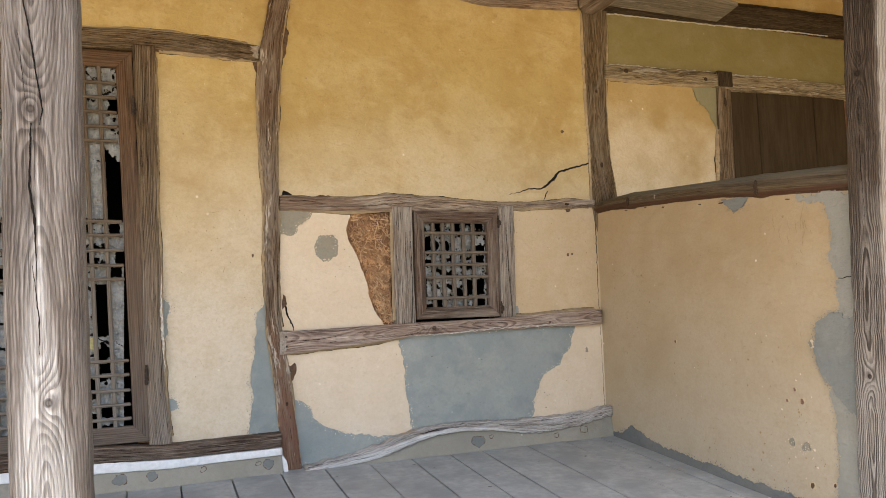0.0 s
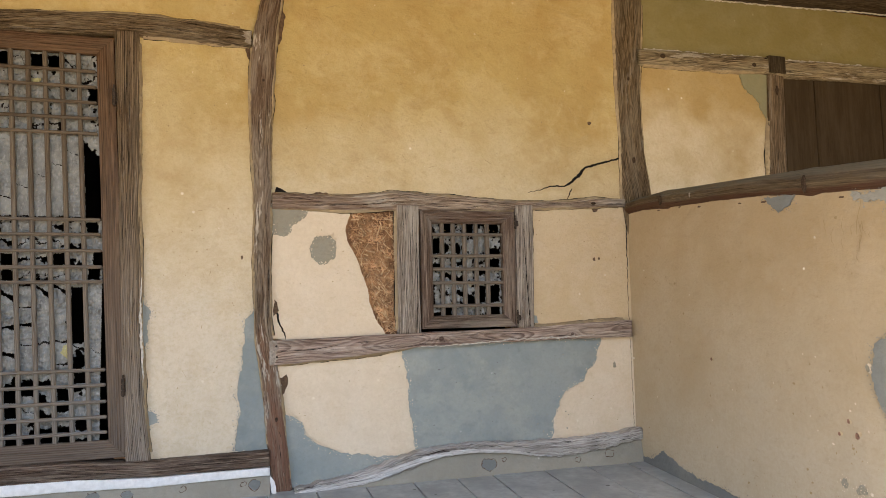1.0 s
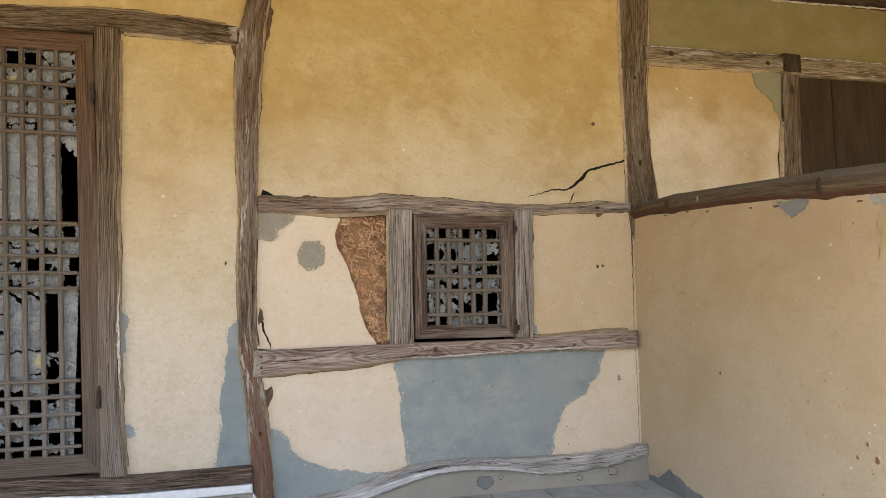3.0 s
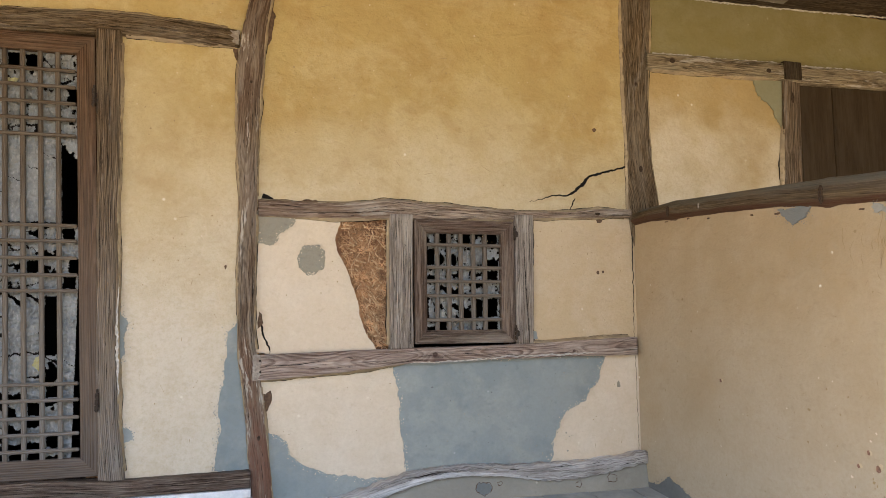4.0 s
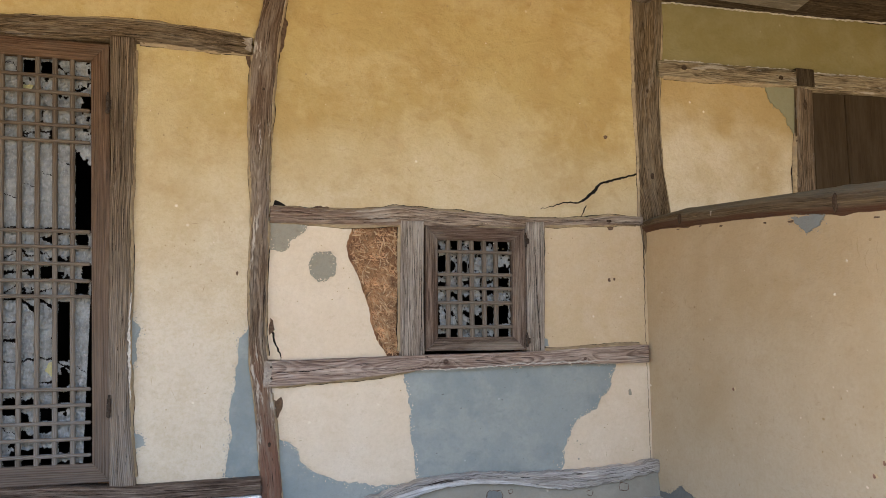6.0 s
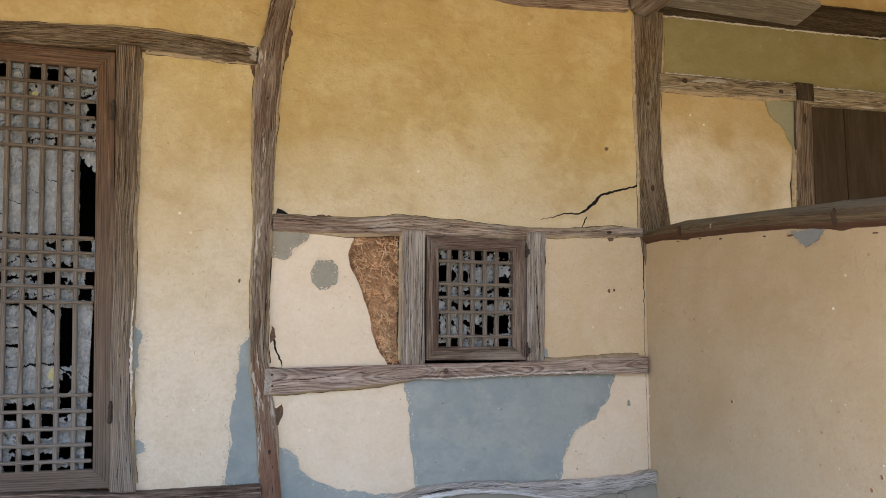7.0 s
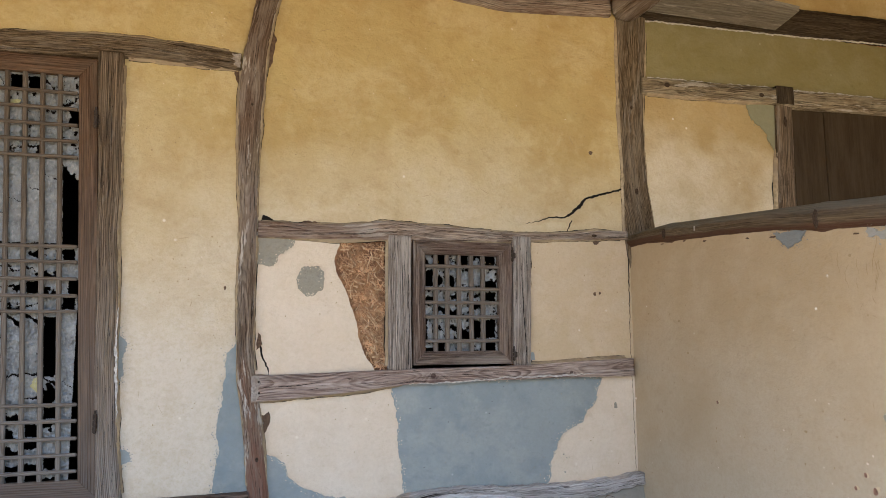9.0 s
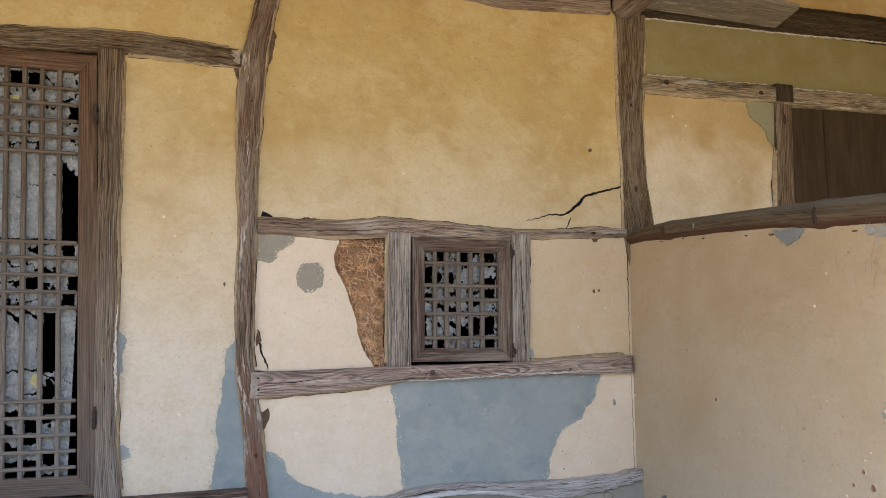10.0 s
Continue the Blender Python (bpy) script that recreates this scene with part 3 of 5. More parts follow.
tagged(part("ceiling", bm, M_EAVE), "clay-daubed underside of the unseen low eaves, set to shade the upper wall", "ceiling", kind="structure")

# ---- long wall ----
wall = empty("wall_north", label="half-timbered mud wall washed in ochre and cream, patched with grey mortar", category="wall", kind="structure")
core = [((-3.05, -0.6), (-0.80, 3.2)), ((-0.80, 1.90), (-0.03, 3.2)), ((-0.80, -0.6), (-0.03, 0.16)),
        ((-0.03, -0.6), (1.24, 3.2)), ((1.24, -0.6), (1.71, 0.64)), ((1.24, 1.22), (1.71, 3.2)), ((1.71, -0.6), (4.85, 3.2))]
for (x0, z0), (x1, z1) in core:
    box("wall_core", (x0, 3.302, z0), (x1, 3.42, z1), M_CLAY, wall)


def panel(outline, mat, label, seed=1, calm=(), plane=Y, amp=0.003, thick=0.022):
    return tagged(slab("plaster_panel", ragged(outline, seed, amp, calm=calm), plane, thick, mat, wall), label)


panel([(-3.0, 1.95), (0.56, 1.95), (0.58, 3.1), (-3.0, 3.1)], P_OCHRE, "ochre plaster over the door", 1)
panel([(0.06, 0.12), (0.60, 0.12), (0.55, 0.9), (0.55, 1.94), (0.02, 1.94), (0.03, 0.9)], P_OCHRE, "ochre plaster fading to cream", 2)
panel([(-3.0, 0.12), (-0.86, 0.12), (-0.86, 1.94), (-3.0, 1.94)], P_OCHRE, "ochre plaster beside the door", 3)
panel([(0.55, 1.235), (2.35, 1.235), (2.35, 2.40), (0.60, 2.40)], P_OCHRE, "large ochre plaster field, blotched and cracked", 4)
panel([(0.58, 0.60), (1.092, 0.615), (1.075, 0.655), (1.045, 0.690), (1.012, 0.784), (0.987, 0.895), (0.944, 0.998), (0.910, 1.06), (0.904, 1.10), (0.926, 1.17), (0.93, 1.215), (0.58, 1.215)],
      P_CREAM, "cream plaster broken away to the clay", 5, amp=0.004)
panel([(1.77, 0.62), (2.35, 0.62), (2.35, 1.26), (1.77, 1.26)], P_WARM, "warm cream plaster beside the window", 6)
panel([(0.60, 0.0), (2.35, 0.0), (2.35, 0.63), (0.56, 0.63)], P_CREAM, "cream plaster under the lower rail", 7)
panel([(2.40, 2.03), (4.85, 2.03), (4.85, 2.40), (2.40, 2.40)], P_OLIVE, "plaster coloured olive for the shade under the eaves", 8)
panel([(2.40, 1.0), (3.235, 1.0), (3.225, 1.45), (3.215, 1.72), (3.24, 2.02), (2.40, 2.02)], P_FAR, "ochre plaster beyond the low wall, faded low down, eave shade in its colour", 9)
panel([(2.40, 2.50), (4.85, 2.50), (4.85, 3.1), (2.40, 3.1)], P_OCHRE, "pale ochre plaster under the eaves", 10)


def patch(outline, seed, label, mat=P_GREY, amp=0.007, plane=Y, calm=(), axis="y", parent=wall, name="mortar_patch"):
    edge = ragged(outline, seed, amp, 0.005, calm)
    ob = tagged(slab(name, edge, plane - 0.004, 0.006, mat, parent, axis), label)
    rng = random.Random(seed)
    verts, faces = [], []
    for _ in range(int(len(edge) * 1.6)):
        x, z = rng.choice(edge)
        x, z, r = x + rng.gauss(0, 0.009), z + rng.gauss(0, 0.009), rng.uniform(0.0008, 0.003)
        b = len(verts)
        for i in range(6):
            k = r * rng.uniform(0.5, 1.3)
            u, w = x + k * math.cos(i * 1.047), z + k * math.sin(i * 1.047)
            verts.append((u, plane - 0.0045, w) if axis == "y" else (plane - 0.0045, u, w))
        faces.append(tuple(range(b, b + 6)))
    tagged(link_mesh("mortar_specks", verts, faces, rng.choice((mat, P_CREAM)), ob), "specks along the ragged edge", kind="stuff")
    return ob


patch([(1.15, 0.60), (1.164, 0.497), (1.184, 0.425), (1.181, 0.331), (1.198, 0.237), (1.193, 0.168), (1.222, 0.101), (1.25, 0.06), (1.87, 0.06), (1.873, 0.115), (1.886, 0.20), (1.904, 0.261), (1.928, 0.297),
       (1.957, 0.351), (2.011, 0.366), (2.057, 0.387), (2.073, 0.442), (2.114, 0.472), (2.127, 0.512), (2.165, 0.60)], 21, "blue-grey mortar repair with a ragged edge")
patch([(0.60, 0.308), (0.682, 0.303), (0.711, 0.264), (0.73, 0.214), (0.78, 0.175), (0.86, 0.148), (0.964, 0.118), (1.058, 0.108), (1.154, 0.113), (1.222, 0.101), (1.22, 0.0), (0.60, 0.0)],
      22, "blue-grey mortar repair along the sill")
patch([(0.54, 0.76), (0.510, 0.75), (0.479, 0.719), (0.467, 0.63), (0.461, 0.541), (0.441, 0.453), (0.452, 0.343), (0.445, 0.278), (0.428, 0.18), (0.60, 0.17), (0.60, 0.5)],
      23, "strip of grey mortar beside the post")
patch([(0.575, 1.215), (0.746, 1.205), (0.71, 1.155), (0.677, 1.124), (0.666, 1.088), (0.632, 1.08), (0.575, 1.086)], 24, "small sandy mortar patch in the corner", P_DAB)
patch(blob(0.805, 1.021, 0.056, 0.069, seed=3), 25, "round sandy grey mortar patch", P_DAB, amp=0.006)
patch([(0.05, 0.82), (0.071, 0.805), (0.099, 0.768), (0.091, 0.638), (0.06, 0.60)], 26, "grey mortar dab at the door post")
patch([(0.06, 0.39), (0.084, 0.378), (0.127, 0.348), (0.130, 0.316), (0.087, 0.298), (0.06, 0.295)], 27, "grey mortar dab at the door post")
patch([(3.05, 2.01), (3.24, 2.01), (3.24, 1.74), (3.205, 1.755), (3.17, 1.83), (3.10, 1.88), (3.065, 1.93)], 28, "olive mortar patch at the stud", P_OLDAB)

# bare clay with straw in the broken field
bm = bmesh.new()
bmesh.ops.create_grid(bm, x_segments=44, y_segments=90, size=0.5)
for v in bm.verts:
    x, z = 1.03 + v.co.x * 0.27, 0.915 + v.co.y * 0.62
    d = 0.004 * wobble(x * 22, z * 22, 0, 5) + 0.003 * wobble(x * 70, z * 70, 0, 6)
    v.co = (x, Y + 0.013 + d, z)
for f in bm.faces:
    f.smooth = True
tagged(part("clay_infill", bm, M_CLAY, wall), "reddish clay infill bare of plaster")


def straws(name, count, seed, mat, sizes, fat, label):
    rng = random.Random(seed)
    verts, faces = [], []
    for _ in range(count):
        z = rng.uniform(0.655, 1.195)
        lo = float(np.interp(z, (0.64, 0.69, 0.784, 0.895, 1.0, 1.09, 1.2), (1.09, 1.052, 1.02, 0.995, 0.952, 0.915, 0.94)))
        x = rng.uniform(lo, 1.13)
        a = rng.uniform(0, 6.28) if rng.random() < 0.5 else rng.gauss(-0.7, 0.5)
        ln = rng.choice(sizes) * rng.uniform(0.6, 1.3)
        bend = rng.uniform(-1.6, 1.6) if fat < 0.002 else rng.uniform(-0.35, 0.35)
        w = rng.uniform(0.4, 1.0) * fat
        y0 = Y + rng.uniform(0.005, 0.013)
        base = len(verts)
        px, pz = x, z
        for k in range(5):
            nx, nz = -math.sin(a), math.cos(a)
            y = y0 + 0.003 * math.sin(k * 1.3 + x * 50)
            verts += [(px + nx * w, y, pz + nz * w), (px, y - w, pz), (px - nx * w, y, pz - nz * w)]
            px = min(max(px + math.cos(a) * ln / 4, lo), 1.135)
            pz += math.sin(a) * ln / 4
            a += bend / 4
        for k in range(4):
            b = base + 3 * k
            faces += [(b, b + 1, b + 4, b + 3), (b + 1, b + 2, b + 5, b + 4)]
    return tagged(link_mesh(name, verts, faces, mat, wall), label, kind="stuff")


straws("clay_fibre", 1700, 3, M_FIBRE, (0.008, 0.014, 0.024, 0.036), 0.0015, "fine clay-stained fibres in the infill")
straws("chopped_straw", 140, 4, M_STRAW, (0.015, 0.03, 0.055), 0.0034, "chopped straw bedded in the clay")


# cracks and open joints
ribbon("crack", [(1.79, 1.298), (1.86, 1.315), (1.91, 1.335), (1.985, 1.335), (2.03, 1.36), (2.075, 1.405), (2.11, 1.435), (2.19, 1.458), (2.31, 1.49)],
       (0.002, 0.005, 0.008, 0.009, 0.017, 0.023, 0.015, 0.012, 0.012), Y - 0.0025, M_GAP, wall, 3)
ribbon("crack", [(2.025, 1.325), (2.01, 1.30), (2.0, 1.27)], (0.006, 0.008, 0.004), Y - 0.0025, M_GAP, wall, 4)
ribbon("crack", [(0.60, 0.755), (0.612, 0.71), (0.635, 0.66), (0.64, 0.63)], (0.014, 0.010, 0.008, 0.002), Y - 0.0025, M_GAP, wall, 5)
ribbon("crack", [(2.318, 1.19), (2.316, 0.98), (2.314, 0.70), (2.318, 0.14), (2.322, 0.0)], (0.010, 0.005, 0.0022, 0.0026, 0.002), Y - 0.003, M_GAP, wall, 6)
slab("open_joint", ragged([(0.592, 1.264), (0.603, 1.29), (0.622, 1.288), (0.655, 1.270), (0.63, 1.264)], 34, 0.005, 0.005), Y - 0.003, 0.004, M_GAP, wall)
slab("open_joint", ragged([(0.598, 1.90), (0.616, 1.93), (0.638, 1.99), (0.643, 2.06), (0.632, 2.09), (0.612, 2.05), (0.604, 1.97)], 35, 0.005, 0.005), Y - 0.003, 0.004, M_CHIP, wall)
slab("open_joint", ragged([(0.470, 1.897), (0.497, 1.90), (0.492, 1.835), (0.483, 1.86)], 36, 0.005, 0.005), Y - 0.003, 0.004, M_CHIP, wall)
for cx, cz, wx, wz in ((0.80, 1.262, 0.04, 0.006), (1.05, 0.555, 0.012, 0.008), (0.70, 0.552, 0.02, 0.006), (2.20, 1.275, 0.03, 0.006)):
    slab("chip", ragged(blob(cx, cz, wx, wz, 14, 4), int(cx * 61), 0.006, 0.004), Y - 0.003, 0.004, M_CHIP, wall)
ribbon("open_joint", [(0.92, 1.198), (1.02, 1.2), (1.13, 1.205)], (0.010, 0.016, 0.010), Y + 0.001, M_GAP, wall, 8)
ribbon("open_joint", [(3.215, 1.42), (3.214, 1.60), (3.222, 1.76)], (0.014, 0.012, 0.004), Y - 0.0025, M_GAP, wall, 9)
ribbon("open_joint", [(0.055, 0.92), (0.066, 0.86), (0.062, 0.80)], (0.002, 0.009, 0.002), Y - 0.0025, M_GAP, wall, 10)
for cx, cz, rx, rz in ((2.136, 1.659, 0.008, 0.008), (2.135, 0.977, 0.007, 0.008), (2.162, 0.977, 0.006, 0.007), (2.15, 1.222, 0.016, 0.012), (0.46, 0.98, 0.005, 0.008)):
    slab("chip", ragged(blob(cx, cz, rx, rz, 9, 4), int(cx * 97), 0.005, 0.004), Y - 0.003, 0.004, M_CHIP, wall)
slab("chip", ragged([(0.60, 0.50), (0.645, 0.485), (0.652, 0.44), (0.635, 0.40), (0.615, 0.385), (0.60, 0.42)], 31, 0.006), Y - 0.004, 0.006, M_CHIP, wall)
slab("chip", ragged([(0.59, 0.80), (0.602, 0.79), (0.612, 0.755), (0.59, 0.73)], 32, 0.004), Y - 0.004, 0.006, M_CHIP, wall)
slab("chip", ragged(blob(2.223, 0.462, 0.010, 0.014, 9, 4), 216, 0.005, 0.004), Y - 0.003, 0.004, P_DAB, wall)
slab("chip", ragged([(1.79, 0.715), (1.81, 0.71), (1.82, 0.675), (1.785, 0.672)], 33, 0.004), Y - 0.004, 0.006, P_GREY, wall)


def frame_timber(name, label, axis, stations, front, mat, seed, depth=0.09, rnd=0.012, rough=0.0022, gaps=()):
    """A timber let into the wall. gaps: sides and stretches along which a thin lip of mud and lime laps its edge, with a hairline joint beyond."""
    kinds = {"z": "timber post", "x": "timber beam", "y": "timber beam"}
    key = [t[0] for t in stations]
    for side_of, a0, a1, wide in gaps:
        line, ws, verts = [], [], []
        for a in np.linspace(a0, a1, max(3, int(abs(a1 - a0) / 0.012))):
            e = float(np.interp(a, key, [t[1] for t in stations])) + side_of * float(np.interp(a, key, [t[2] for t in stations]))
            out = 0.0015 + 0.011 * max(0.0, wobble(a * 3.5, side_of, 0, seed) + 0.35 + 0.45 * wobble(a * 17, side_of, 1, seed))
            lap = 0.004 * (wobble(a * 9, side_of, 2, seed) + 0.2 + 0.6 * wobble(a * 45, side_of, 3, seed))
            up = 0.55 + 0.35 * wobble(a * 6, side_of, 4, seed)
            rows = ((e - side_of * 0.006, front + 0.010), (e - side_of * (0.001 + lap), front + 0.004), (e + side_of * out * 0.6, Y + (front - Y) * up * 0.5), (e + side_of * (out + 0.003), Y - 0.0008))
            for c, y in rows:
                c += 0.0012 * wobble(a * 70, c * 90, 6, seed)
                verts.append((c, y, a) if axis == "z" else (a, y, c))
            f = e + side_of * (out + 0.002)
            line.append((f, a) if axis == "z" else (a, f))
            ws.append(max(0.0006, wide * (0.45 + 1.6 * wobble(a * 7, side_of, 0, seed + 3))))
        n = len(ws)
        faces = [(4 * i + k, 4 * i + k + 1, 4 * i + k + 5, 4 * i + k + 4) for i in range(n - 1) for k in range(3)]
        tagged(link_mesh("mud_lip", verts, faces, M_LIP, wall, smooth=True), "thin lip of limed mud along the timber")
        ribbon("open_joint", line, ws, Y - 0.0022, M_GAP, wall, seed, "y", 0.3)
    ob = tagged(timber(name, axis, stations, depth, front, mat, None, seed, rnd, 0.6 * rough), label, kinds[axis])
    if axis != "y" and mat is not M_LIME:
        weather_checks(ob, axis, stations, front, seed)
    return ob


def weather_checks(ob, axis, stations, front, seed):
    """Short open checks along the grain of a timber's face, many and thin."""
    rng = random.Random(seed * 17 + 3)
    key, mids, halves = zip(*stations)
    lo, hi = max(key[0], -0.7), min(key[-1], 4.2)
    verts, faces = [], []
    for _ in range(int((hi - lo) * 34)):
        a = rng.uniform(lo + 0.02, hi - 0.05)
        ln, wide, at = min(rng.choice((0.03, 0.05, 0.08, 0.14)) * rng.uniform(0.6, 1.4), hi - a - 0.01), rng.uniform(0.0007, 0.0024), rng.uniform(-0.78, 0.78)
        n = max(4, int(ln / 0.01))
        b, drift = len(verts), rng.uniform(-0.10, 0.10)
        for i in range(n + 1):
            f = i / n
            p = a + ln * f
            c = float(np.interp(p, key, mids)) + float(np.interp(p, key, halves)) * (at + drift * f) + 0.0016 * wobble(p * 28, at * 9, 0, seed)
            w = wide * (math.sin(math.pi * f) ** 0.7 + 0.05) * (0.6 + 0.6 * abs(wobble(p * 90, at * 5, 1, seed)))
            for e in (-w / 2, w / 2):
                verts.append((c + e, front - 0.0016, p) if axis == "z" else (p, front - 0.0016, c + e))
        faces += [(b + 2 * i, b + 2 * i + 1, b + 2 * i + 3, b + 2 * i + 2) for i in range(n)]
    tagged(link_mesh("weather_checking", verts, faces, M_GAP, ob), "fine dark checks along the grain", kind="stuff")


frame_timber("post_middle", "crooked weathered brown timber post in the wall", "z",
             [(-0.02, 0.628, 0.041), (0.10, 0.614, 0.041), (0.36, 0.588, 0.036), (0.51, 0.570, 0.038), (0.62, 0.552, 0.037), (0.72, 0.546, 0.031), (0.90, 0.544, 0.035), (1.06, 0.542, 0.036),
              (1.18, 0.546, 0.034), (1.36, 0.542, 0.038), (1.51, 0.538, 0.041), (1.70, 0.540, 0.047), (1.80, 0.545, 0.051), (1.89, 0.550, 0.051), (2.02, 0.563, 0.046), (2.10, 0.580, 0.045), (2.3, 0.62, 0.050), (2.6, 0.65, 0.055)], Y - 0.028, W_STUD, 1, rough=0.008, gaps=((1, 0.65, 1.2, 0.009), (1, 1.28, 2.3, 0.005), (-1, 0.6, 1.9, 0.003), (1, 0.05, 0.5, 0.004), (-1, 0.2, 0.6, 0.004)))
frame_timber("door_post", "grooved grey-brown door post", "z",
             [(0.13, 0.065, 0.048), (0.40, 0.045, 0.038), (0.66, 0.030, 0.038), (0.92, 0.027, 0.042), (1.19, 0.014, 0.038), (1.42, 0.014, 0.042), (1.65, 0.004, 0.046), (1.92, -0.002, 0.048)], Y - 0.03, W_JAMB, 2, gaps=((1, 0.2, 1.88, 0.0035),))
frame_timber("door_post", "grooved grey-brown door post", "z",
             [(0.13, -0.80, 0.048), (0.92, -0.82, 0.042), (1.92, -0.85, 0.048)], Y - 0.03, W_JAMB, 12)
frame_timber("head_beam", "weathered brown head beam over the door", "x",
             [(-3.0, 1.92, 0.05), (-0.47, 1.925, 0.045), (-0.07, 1.95, 0.048), (0.15, 1.955, 0.046), (0.35, 1.945, 0.044), (0.50, 1.938, 0.036)], Y - 0.022, W_OCHRE, 3, rough=0.006, gaps=((-1, 0.06, 0.48, 0.006), (1, -0.4, 0.45, 0.004)))
frame_timber("middle_rail", "knotty weathered timber rail in the wall", "x",
             [(0.585, 1.230, 0.035), (0.73, 1.226, 0.032), (0.95, 1.229, 0.032), (1.06, 1.236, 0.038), (1.11, 1.245, 0.044), (1.18, 1.242, 0.040), (1.30, 1.236, 0.035), (1.45, 1.235, 0.031), (1.66, 1.232, 0.023), (1.82, 1.237, 0.015), (2.03, 1.246, 0.016), (2.13, 1.254, 0.024), (2.22, 1.258, 0.018), (2.31, 1.261, 0.018)],
             Y - 0.02, W_BEAM, 4, 0.08, 0.008, 0.007, gaps=((-1, 0.6, 2.28, 0.005), (1, 0.6, 2.28, 0.006)))
frame_timber("lower_rail", "grained brown timber rail under the window", "x",
             [(0.572, 0.576, 0.053), (0.75, 0.584, 0.048), (0.91, 0.592, 0.044), (1.25, 0.614, 0.031), (1.55, 0.618, 0.030), (1.80, 0.622, 0.032), (1.93, 0.627, 0.034), (2.12, 0.632, 0.039), (2.31, 0.635, 0.042)],
             Y - 0.034, W_LOWER, 5, 0.09, 0.005, 0.003, gaps=((-1, 0.6, 1.2, 0.005), (1, 1.8, 2.28, 0.003)))
frame_timber("window_post", "split grey window post", "z", [(0.63, 1.187, 0.053), (0.9, 1.185, 0.051), (1.22, 1.186, 0.051)], Y - 0.022, W_GREY, 6, rnd=0.004, rough=0.002, gaps=((-1, 0.66, 1.2, 0.009),))
frame_timber("window_post", "split grey window post", "z", [(0.65, 1.751, 0.042), (0.9, 1.756, 0.044), (1.235, 1.758, 0.046)], Y - 0.022, W_GREY, 7, rnd=0.005, gaps=((1, 0.66, 1.22, 0.008),))
frame_timber("post_corner", "grey-brown corner post over the low wall", "z",
             [(-0.05, 2.41, 0.06), (1.0, 2.41, 0.06), (1.26, 2.389, 0.089), (1.36, 2.381, 0.080), (1.49, 2.372, 0.068), (1.70, 2.365, 0.065), (1.85, 2.363, 0.067), (2.10, 2.372, 0.076), (2.32, 2.38, 0.085), (2.6, 2.385, 0.09)],
             Y - 0.014, W_OCHRE, 8, 0.12, rough=0.005, gaps=((-1, 1.28, 2.35, 0.004), (1, 1.3, 2.3, 0.004)))
frame_timber("upper_rail", "pale gnarled timber rail", "x",
             [(2.42, 2.02, 0.042), (2.69, 2.025, 0.044), (3.0, 2.03, 0.044), (3.21, 2.04, 0.046), (3.34, 2.025, 0.052), (3.6, 2.035, 0.05), (4.85, 2.05, 0.05)], Y - 0.03, W_PALE, 9, 0.1, 0.016, 0.008, gaps=((-1, 2.45, 3.2, 0.004),))
frame_timber("wall_plate", "smoke-dark log under the eaves", "x",
             [(2.42, 2.455, 0.085), (2.9, 2.465, 0.085), (3.5, 2.475, 0.08), (3.86, 2.49, 0.075), (4.85, 2.505, 0.08)], Y - 0.05, W_DARK, 10, 0.16, 0.06, 0.008)
frame_timber("wall_plate", "weathered beam on top of the ochre field", "x",
             [(0.62, 2.44, 0.06), (1.4, 2.41, 0.06), (1.68, 2.375, 0.058), (1.95, 2.395, 0.058), (2.26, 2.415, 0.058)], Y - 0.03, W_BEAM, 11, 0.12, 0.02, 0.008)
frame_timber("stud", "grey-brown stud beside the board door", "z", [(1.0, 3.255, 0.062), (1.42, 3.258, 0.062), (1.6, 3.265, 0.056), (2.0, 3.282, 0.05)], Y - 0.025, W_JAMB, 13, gaps=((-1, 1.35, 1.75, 0.016),))
tagged(board("tenon", (3.225, Y - 0.036, 1.995), (3.335, Y + 0.02, 2.09), W_DARK, None, 2), "dark end of a tenon in the rail", "tenon", kind="structure")
frame_timber("cross_beam", "rounded log beam running out to the porch post", "y",
             [(3.27, 2.345, 0.075), (2.6, 2.37, 0.075), (1.55, 2.38, 0.08)], 2.42, W_STUD, 14, 0.15, 0.06, 0.006)
bm = bmesh.new()
under = [bm.verts.new((x, y, 2.386)) for x, y in ((2.44, 3.214), (2.80, 3.218), (3.222, 3.226), (3.198, 3.11), (3.172, 3.0), (2.85, 2.965), (2.44, 2.93))]
upper = [bm.verts.new((v.co.x + 0.004, v.co.y, 2.412)) for v in under]
bm.faces.new(under)
bm.faces.new(upper)
for k in range(len(under)):
    bm.faces.new((under[k], under[(k + 1) % len(under)], upper[(k + 1) % len(under)], upper[k]))
bm.normal_update()
grain_uv(bm, 0)
tagged(part("soffit_board", bm, W_SOFFIT), "loose grey board with a skewed end lying under the eaves", "board")

SILL = [(0.67, 0.001, 0.012), (0.83, 0.018, 0.020), (0.98, 0.036, 0.025), (1.08, 0.062, 0.029), (1.19, 0.094, 0.027), (1.30, 0.115, 0.021), (1.42, 0.123, 0.018), (1.64, 0.113, 0.024), (1.84, 0.093, 0.036), (2.03, 0.097, 0.030), (2.33, 0.128, 0.028)]
log_sill = frame_timber("sill", "twisted bleached log sill", "x",
             SILL,
             Y - 0.06, W_SILL, 15, 0.10, 0.010, 0.024)
tagged(timber("bleached_edge", "x", [(a, c - h + 0.012 * k, 0.011 * k) for (a, c, h), k in zip(SILL[:9], (0.5, 1.1, 1.35, 1.35, 1.25, 0.95, 0.8, 0.6, 0.2))], 0.05, Y - 0.069, W_WHITE, log_sill, 18, 0.008, 0.006), "chalk-white worn lower edge")
